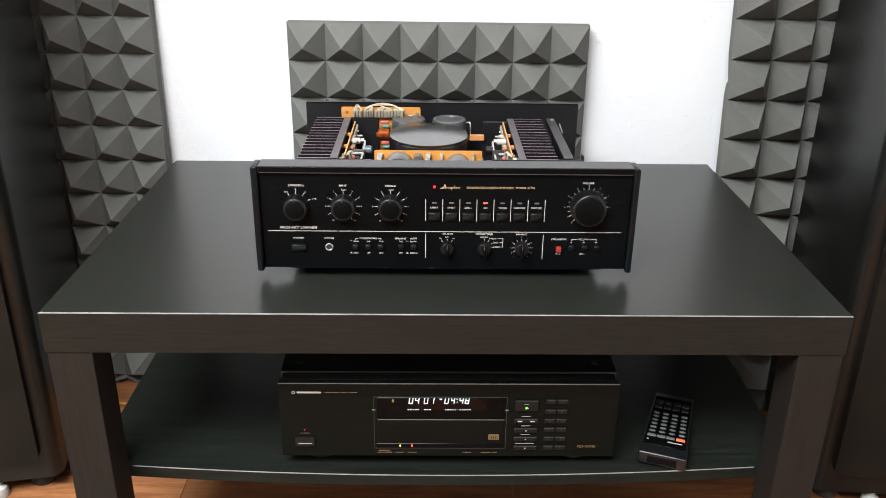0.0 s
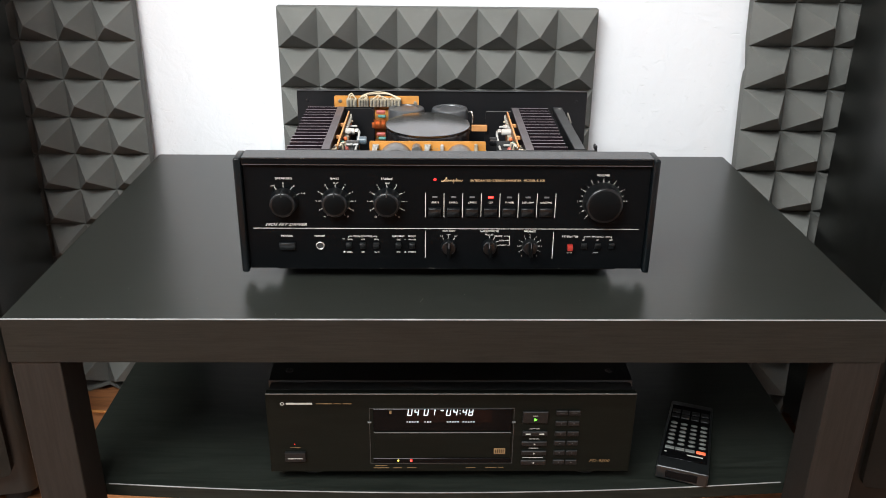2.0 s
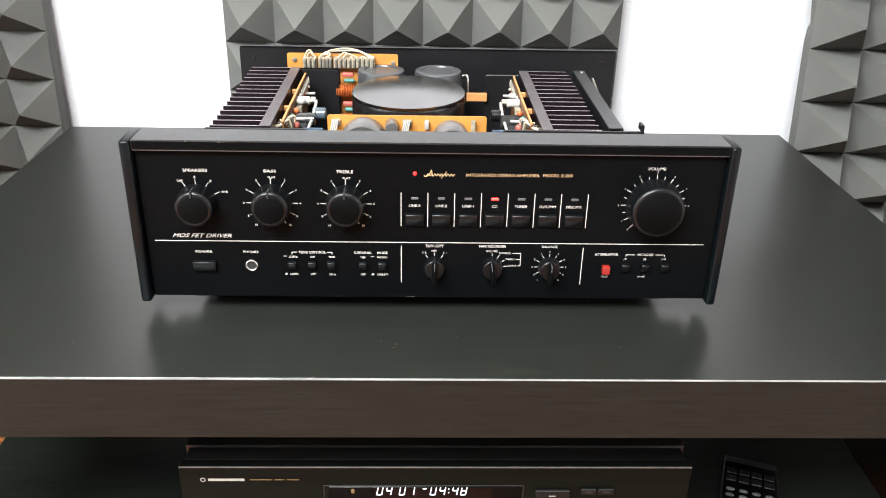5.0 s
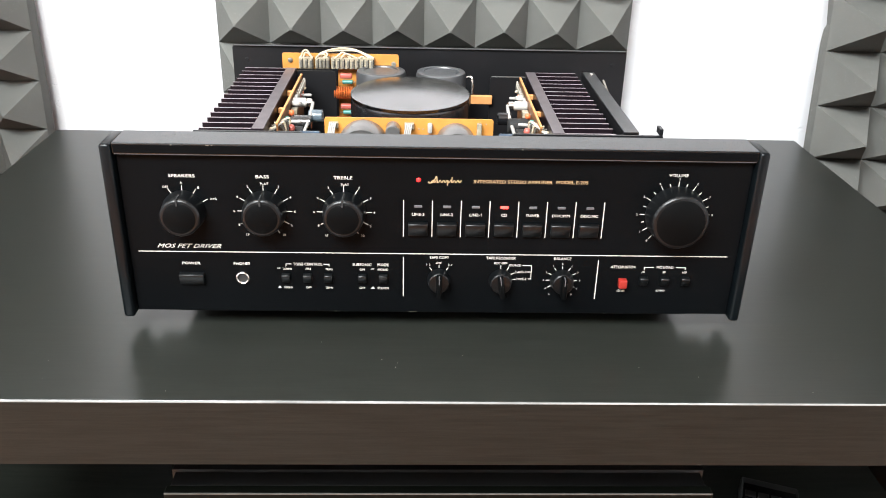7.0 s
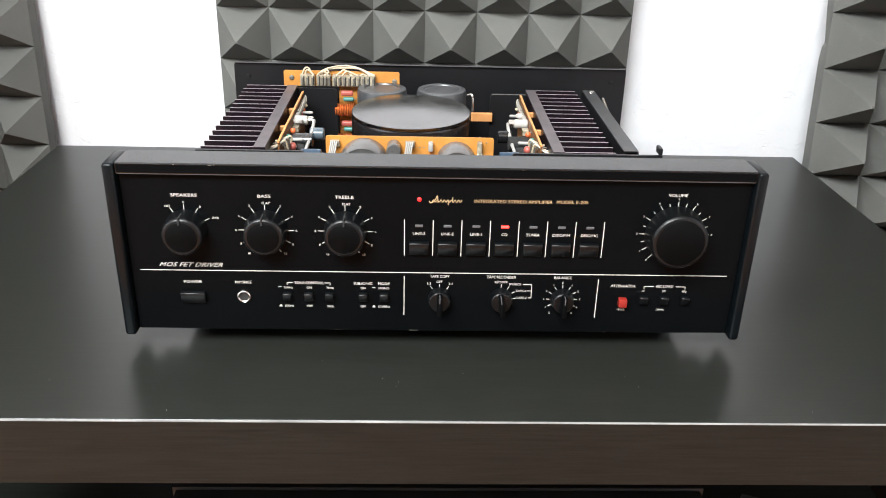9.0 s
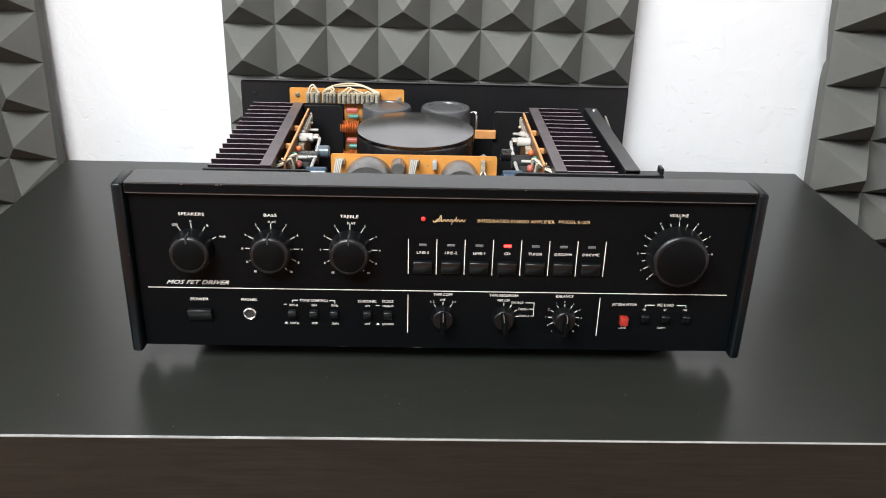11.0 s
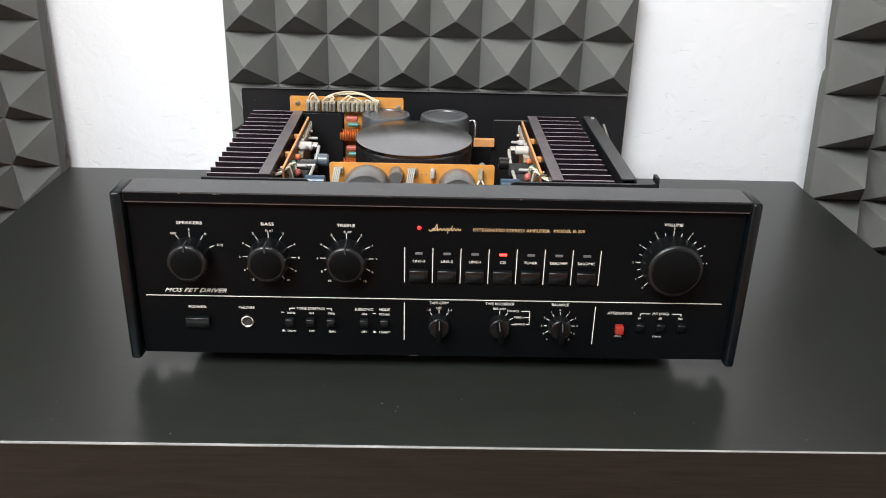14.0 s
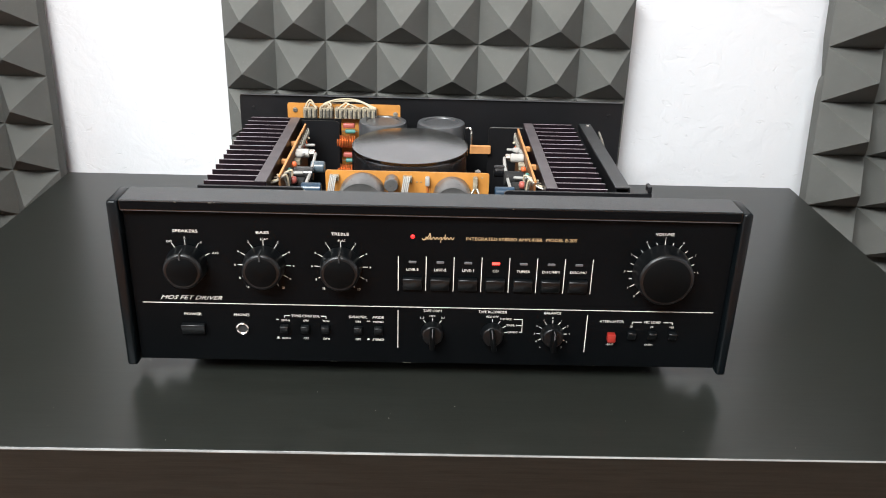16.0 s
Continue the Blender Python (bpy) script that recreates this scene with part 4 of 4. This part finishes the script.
        part("blue_electrolytic", can((px(0.0150), 0.246, 0.5445), (s, 0, 0), 0.0056, 0.0175, 26), BLUE, db, "deep blue electrolytic capacitor")
        part("electrolytic", can((px(0.0040), 0.236, 0.5440), (s, 0.15, 0), 0.0056, 0.0120, 22), big, db, "dark electrolytic capacitor")
        part("electrolytic", can((px(0.0030), 0.258, 0.5450), (s, -0.1, 0), 0.0058, 0.0140, 22), RUBBER, db, "black electrolytic capacitor")
        part("cable", tube([(px(0.0195), 0.311, 0.5560), (px(0.0205), 0.296, 0.5560), (px(0.0195), 0.275, 0.5500), (px(0.0180), 0.240, 0.5440), (px(0.0175), 0.225, 0.5200)], 0.0015, 9), GREYWIRE, db, "grey cable")
        for y, z, d, r, mat, lab in ((0.342, 0.5530, 0.0030, 0.0026, REDP, "red film capacitor"), (0.277, 0.5565, 0.0048, 0.0026, ORANGE, "orange film capacitor"), (0.247, 0.5520, 0.0085, 0.0034, REDP, "dark red film capacitor"), (0.335, 0.5480, 0.0060, 0.0030, REDP, "red film capacitor"), (0.262, 0.5560, 0.0030, 0.0022, TEAL, "teal film capacitor"), (0.355, 0.5530, 0.0040, 0.0022, ORANGE, "orange film capacitor")):
            part("film_capacitor", lathe((px(d), y, z), (0, 0, 1), [(0, -r), (r * 0.7, -r * 0.8), (r, 0), (r * 0.7, r * 0.8), (0, r)], 16), mat, db, lab, smooth=80)
        for y, z, l in ((0.350, 0.5520, 0.0130), (0.366, 0.5545, 0.0060), (0.262, 0.5530, 0.0140)):
            part("resistor", can((px(0.001), y, z), (s, 0.1, 0), 0.0014, l, 12), GREYWIRE if l > 0.01 else CREAMWIRE, db, "pale resistor")
        for k in range(7):
            y = 0.330 + 0.0085 * k
            part("solder_lead", tube([(px(0.0008), y, 0.5560), (px(0.0035), y - 0.001, 0.5605), (px(0.0042), y - 0.003, 0.5540), (px(0.0020), y - 0.003, 0.5480)], 0.0009, 7), TIN, db)
        for k, y in enumerate((0.229, 0.234, 0.240, 0.246)):
            part("solder_lead", tube([(px(-0.010 + 0.002 * k), y - 0.006, 0.5560 + 0.001 * k), (px(-0.002), y - 0.003, 0.5580), (px(0.003 + 0.0015 * k), y, 0.5610), (px(0.006), y + 0.003, 0.5500)], 0.0009, 7), CREAMWIRE if k % 2 else TIN, db)
        for k in range(9):
            y = 0.238 + 0.016 * k
            part("solder_joint", lathe((px(0.0008), y, 0.5555 - 0.0035 * (k % 3)), (s, 0, 0), [(0.0011, 0), (0.0006, 0.0009), (0, 0.0012)], 10), TIN, db)
    return a


def prism_key(x0, x1, y, z0, z1):
    """A sloped rectangular key that stands out most along its upper edge."""
    d = 0.0045
    bm = bmesh.new()
    section = ((y, z0), (y - d * 0.55, z0 + 0.0004), (y - d, z1 - 0.0012), (y - d * 0.9, z1), (y, z1))
    a, b = [bm.verts.new((x0, p, q)) for p, q in section], [bm.verts.new((x1, p, q)) for p, q in section]
    bm.faces.new(a)
    bm.faces.new(b[::-1])
    for k in range(5):
        n = (k + 1) % 5
        bm.faces.new((a[k], b[k], b[n], a[n]))
    bmesh.ops.bevel(bm, geom=list(bm.edges), offset=0.0003, segments=1, affect="EDGES")
    return bm


amplifier()


# ---- compact disc player ----
SEGMENTS = {"0": "abcdef", "1": "bc", "4": "bcfg", "7": "abc", "8": "abcdefg", "9": "abcdfg", "5": "acdfg", "6": "acdefg"}


def digit(ch, x, z, w, h, y, parent):
    """One seven-segment figure, slightly slanted, its top hidden by the window's upper edge."""
    t = h * 0.085
    bars = {"a": (0, h / 2, w, t), "g": (0, 0, w, t), "d": (0, -h / 2, w, t), "f": (-w / 2, h / 4, t, h / 2), "b": (w / 2, h / 4, t, h / 2), "e": (-w / 2, -h / 4, t, h / 2), "c": (w / 2, -h / 4, t, h / 2)}
    for s in SEGMENTS[ch]:
        if s == "a":
            continue
        cx, cz, bw, bh = bars[s]
        bm = box(cx - bw * 0.46, cx + bw * 0.46, y - 0.0003, y, cz - bh * 0.46, min(cz + bh * 0.46, 0.0033))
        for v in bm.verts:
            v.co.x += v.co.z * 0.16 + x
            v.co.z += z
        part("segment", bm, DIGIT, parent, smooth=0)


def disc_player():
    p = thing("cd_player", (0.004, 0.21, 0.2), "black compact disc player with lit white display on shelf", "cd player")
    FY = 0.058
    part("case", box(-0.2035, 0.2115, 0.068, 0.352, 0.2165, 0.3235, 0.0012, 2), CDTOP, p, "black enamelled steel case")
    part("top_step", box(-0.2060, 0.2140, 0.0830, 0.345, 0.3150, 0.3262, 0.0012, 2), CDTOP, p)
    face = part("front_panel", box(-0.2060, 0.2140, FY, 0.0675, 0.2165, 0.3240, 0.0007, 1), CDFACE, p, "brownish-black brushed front panel")
    part("edge_line", box(-0.2055, 0.2135, FY - 0.0004, FY + 0.0006, 0.3234, 0.3243), EDGE_LINE, p, "thin pale edge line")
    for x in (-0.160, 0.168):
        for y in (0.095, 0.315):
            u = x / 0.44
            z0 = 0.206 - 0.008 * (1 - u * u)
            part("foot", lathe((x, y, z0), (0, 0, 1), [(0, 0), (0.018, 0), (0.020, 0.002), (0.020, 0.2165 - z0), (0, 0.2165 - z0)], 24), RUBBER, p)
    for x in (-0.185, 0.190):
        part("screw", lathe((x, 0.104, 0.3262), (0, 0, 1), [(0.0042, 0), (0.0040, 0.001), (0.002, 0.0018), (0, 0.0012)], 18), BLACK, p)
    # display and tray
    bay = part("display_window", box(-0.0850, 0.0735, FY - 0.0012, FY, 0.2745, 0.3045, 0.0005, 1), SMOKE, p, "smoked display window")
    part("tinted_filter", box(-0.0475, 0.0500, FY - 0.0016, FY - 0.0011, 0.2868, 0.3036), TINT, bay, "dark red display filter")
    y = FY - 0.0018
    zc, h, w = 0.3010, 0.0086, 0.0041
    for ch, x in zip("0401", (-0.0430, -0.0355, -0.0245, -0.0170)):
        digit(ch, x, zc, w, h, y, bay)
    for ch, x in zip("0448", (0.0010, 0.0085, 0.0190, 0.0262)):
        digit(ch, x, zc, w, h, y, bay)
    part("segment", box(-0.0078, -0.0048, y - 0.0003, y, zc + 0.0018, zc + 0.0026), DIGIT, bay, smooth=0)
    for dz in (-0.002, 0.002):
        part("segment", box(0.0134, 0.0142, y - 0.0003, y, zc + dz - 0.0004, zc + dz + 0.0004), DIGIT, bay, smooth=0)
    for x0, n in ((-0.0470, 5), (-0.0265, 3), (-0.0010, 5), (0.0170, 5)):
        for k in range(n):
            part("caption_mark", box(x0 + 0.0030 * k, x0 + 0.0030 * k + 0.0016, y - 0.0003, y, 0.2873, 0.2880), DIGIT, bay, smooth=0)
    part("window_dot", box(-0.0665, -0.0640, y - 0.0003, y + 0.0005, 0.2985, 0.3025), CDGOLD, bay, smooth=0)
    tray = part("disc_tray", box(-0.0845, 0.0730, FY - 0.0016, FY, 0.2375, 0.2728, 0.0006, 1), CDFACE, p, "closed disc drawer front")
    part("edge_line", box(-0.0845, 0.0730, FY - 0.0020, FY - 0.0014, 0.2724, 0.2730), EDGE_LINE, tray)
    mark = part("disc_mark", box(0.0540, 0.0670, FY - 0.0020, FY - 0.0015, 0.2432, 0.2508), CDGOLD, tray, "small gold rectangular mark")
    for k in range(5):
        part("mark_bar", box(0.0556 + 0.0022 * k, 0.0564 + 0.0022 * k, FY - 0.0023, FY - 0.0019, 0.2448, 0.2494), CDFACE, mark, smooth=0)
    strip = part("light_strip", box(-0.0865, 0.0745, FY - 0.0010, FY, 0.2295, 0.2362, 0.0004, 1), SMOKE, p, "smoked strip with small lights")
    part("yellow_light", box(-0.0577, -0.0563, FY - 0.0015, FY - 0.0009, 0.2322, 0.2342), YELLOW_GLOW, strip, "lit yellow light", smooth=0)
    part("red_light", box(-0.0431, -0.0409, FY - 0.0015, FY - 0.0009, 0.2319, 0.2344), RED_GLOW, strip, "lit red light", smooth=0)
    for z in (0.3050, 0.2288):
        part("edge_line", box(-0.0890, 0.0755, FY - 0.0006, FY, z - 0.0003, z + 0.0003), FRAME_LINE, p, smooth=0)
    for x in (-0.0892, 0.0757):
        part("edge_line", box(x - 0.0003, x + 0.0003, FY - 0.0005, FY, 0.2288, 0.3050), FRAME_LINE, p, smooth=0)
        part("tray_tab", box(x - 0.0022, x + 0.0022, FY - 0.0020, FY, 0.2858, 0.2872, 0.0003, 1), KEYLIGHT, p)
    # captions too small to read, as bars
    for x0, x1, z in ((-0.149, -0.131, 0.311), (-0.129, -0.121, 0.311), (-0.119, -0.109, 0.311), (-0.086, -0.068, 0.2222), (-0.084, -0.070, 0.2252), (-0.063, -0.053, 0.2222), (-0.047, -0.036, 0.2222), (0.022, 0.033, 0.2222), (0.045, 0.058, 0.2222), (0.060, 0.066, 0.2222)):
        part("caption_bar", box(x0, x1, FY - 0.0002, FY, z - 0.0004, z + 0.0004), CDGOLD, face, "gold caption bar", smooth=0)
    part("makers_mark", box(-0.1830, -0.1535, FY - 0.0002, FY, 0.3098, 0.3122), CDPRINT, face, "pale maker's mark", smooth=0)
    bm = lathe((-0.1872, FY, 0.3110), (0, -1, 0), [(0.0014, 0.0002), (0.0022, 0.0002)], 18)
    part("makers_mark", bm, CDPRINT, face, smooth=0)
    word("PD-9300", 0.1785, 0.2320, FY - 0.0002, 0.0235, 0.0040, face, CDGOLD, 0.2)
    # keys
    pk = part("power_key", box(-0.1880, -0.1640, FY - 0.0040, FY, 0.2335, 0.2460, 0.0008, 2), KEY, p, "rectangular power key")
    part("key_line", box(-0.1845, -0.1675, FY - 0.0043, FY - 0.0039, 0.2378, 0.2386), CDPRINT, pk, smooth=0)
    part("standby_light", box(-0.1766, -0.1757, FY - 0.0006, FY, 0.2556, 0.2565), RED_DIM, p, smooth=0)
    part("caption_bar", box(-0.1820, -0.1700, FY - 0.0002, FY, 0.2508, 0.2514), CDGOLD, face, smooth=0)
    play = part("play_key", box(0.0855, 0.1145, FY - 0.0030, FY, 0.2862, 0.3015, 0.0006, 1), KEY, p, "square play key with green light")
    bm = prism([(0.0988, 0.2895), (0.1022, 0.2912), (0.0988, 0.2929)], FY - 0.0034, FY - 0.0029)
    part("play_light", bm, GREEN_GLOW, play, smooth=0)
    part("caption_bar", box(0.0970, 0.1025, FY - 0.0033, FY - 0.0029, 0.2960, 0.2966), CDPRINT, play, smooth=0)
    for z in (0.2715, 0.2575, 0.2445, 0.2310):
        k = part("transport_key", box(0.0860, 0.1150, FY - 0.0030, FY, z - 0.0030, z + 0.0030, 0.0006, 1), KEY, p, "narrow transport key")
        if z > 0.27:
            for x in (0.0925, 0.1080):
                part("key_mark", box(x - 0.0028, x + 0.0028, FY - 0.0033, FY - 0.0029, z - 0.0007, z + 0.0007), CDPRINT, k, smooth=0)
        else:
            part("key_mark", box(0.0998, 0.1014, FY - 0.0033, FY - 0.0029, z - 0.0008, z + 0.0008), CDPRINT, k, smooth=0)
        part("caption_bar", box(0.0945 if z > 0.24 else 0.0880, 0.1060 if z > 0.24 else 0.1120, FY - 0.0002, FY, z + 0.0050, z + 0.0056), CDPRINT, face, smooth=0)
    for z in (0.3000, 0.2855, 0.2715, 0.2585, 0.2450, 0.2315):
        for x in (0.1300, 0.1445):
            k = part("number_key", box(x - 0.0066, x + 0.0066, FY - 0.0026, FY, z - 0.0034, z + 0.0026, 0.0006, 1), KEY, p, "small track key")
            part("key_mark", box(x - (0.0030 if z > 0.295 else 0.0006), x + (0.0030 if z > 0.295 else 0.0006), FY - 0.0029, FY - 0.0025, z - 0.0003, z + 0.0004), LEDOFF if z < 0.295 else FRAME_LINE, k, smooth=0)
    return p


disc_player()


# ---- remote control ----
def remote_control():
    r = thing("remote_control", (0.2860, 0.0500, 0.2025), "black remote control with rows of grey keys on shelf", "remote control")
    BASE[r.name] = Vector()
    def key_part(name, bm, *rest, **more):
        for v in bm.verts:
            v.co.y *= 0.88
            v.co.x *= 1 - 0.95 * v.co.y
        return part(name, bm, *rest, **more)

    W, L, T = 0.0302, 0.150, 0.0185
    key_part("body", box(-W, W, -0.009, L + 0.008, 0.0005, T, 0.0026, 4), REMOTE, r, "black plastic body")
    key_part("face_plate", box(-W + 0.003, W - 0.003, 0.013, L - 0.004, T, T + 0.0007, 0.0003, 1), SMOKE, r, "glossy black key plate")
    key_part("window", box(-W + 0.012, W - 0.012, -0.0096, -0.005, 0.004, T - 0.004, 0.0005, 1), SMOKE, r)
    z0, z1 = T + 0.0007, T + 0.0022
    for k in range(3):
        x0 = -W + 0.0055 + 0.0124 * k
        key_part("wide_key", box(x0, x0 + 0.0114, 0.0320, 0.0378, z0, z1, 0.0005, 1), KEYLIGHT, r)
    key_part("wide_key", box(W - 0.0170, W - 0.0055, 0.0320, 0.0378, z0, z1, 0.0005, 1), REDKEY, r, "bright red key")
    for j in range(6):
        for i in range(4):
            x = -W + 0.0105 + 0.0132 * i
            y = 0.0470 + 0.0100 * j
            bm = lathe((0, 0, z0), (0, 0, 1), [(0.0036, 0), (0.0036, 0.0011), (0.003, 0.0015), (0, 0.0016)], 14)
            for v in bm.verts:
                v.co.x, v.co.y = v.co.x * 1.22 + x, v.co.y * 0.60 + y
            key_part("round_key", bm, KEYLIGHT, r)
    for i in range(4):
        x = -W + 0.0105 + 0.0132 * i
        for y in (0.111, 0.124):
            key_part("block_key", box(x - 0.0055, x + 0.0055, y, y + 0.0095, z0, z1, 0.0005, 1), KEY, r, "dark grey block key")
    key_part("makers_mark", box(0.003, 0.0220, 0.0245, 0.0265, z0, z0 + 0.0002), CDPRINT, r, "pale maker's mark", smooth=0)
    key_part("makers_mark", box(-W + 0.006, -W + 0.0085, 0.0240, 0.0258, z0, z0 + 0.0002), CDPRINT, r, smooth=0)
    r.matrix_world = pose(0.2785, 0.0600, 0.2035, 0, 0, -20.5)
    return r


remote_control()
print_words()


# ---- loudspeaker cable ----
cable = part("speaker_cable", tube([(-0.80, 0.520, 0.0032), (-0.70, 0.522, 0.0032), (-0.640, 0.505, 0.0032), (-0.585, 0.492, 0.0032), (-0.53, 0.500, 0.0032), (-0.47, 0.535, 0.0032), (-0.40, 0.560, 0.0032)], 0.0030, 10), CABLE, None)
tagged(cable, "copper-coloured loudspeaker cable lying on the floor", "cable")


# ---- dust on the tabletop ----
def dust():
    rng = random.Random(11)
    bm = bmesh.new()
    for k in range(16):
        x, y, r = rng.uniform(-0.42, 0.42), rng.uniform(0.006, 0.084), rng.uniform(0.00014, 0.00030)
        lathe((x, y, 0.4501), (0, 0, 1), [(r, -0.0002), (r * 0.7, r * 0.6), (0, r * 0.8)], 6, bm)
    tagged(part("dust", bm, PRINT, None), "fine pale dust specks lying on dark tabletop", "dust", kind="stuff")


dust()


# ---- floor strips ----
def floor_strips():
    rng = random.Random(4)
    w, l = 0.0695, 0.52
    me = None
    for j in range(16):
        y = -0.48 + 0.07 * j
        if y + w > 0.632:
            break
        off = rng.uniform(0, l)
        for i in range(9):
            x = -2.4 + off + i * (l + 0.0006) - 0.1
            if x + l > 1.69 or x < -2.45:
                continue
            if me is None:
                ob = part("floor_strip", box(0, l, 0, w, -0.009, 0, 0.0006, 1), FLOORWOOD, floor, smooth=0)
                me = ob.data
            else:
                ob = new("floor_strip", me)
                ob.parent = floor
            ob.location = (x, y, rng.uniform(-0.0003, 0.0))


floor_strips()
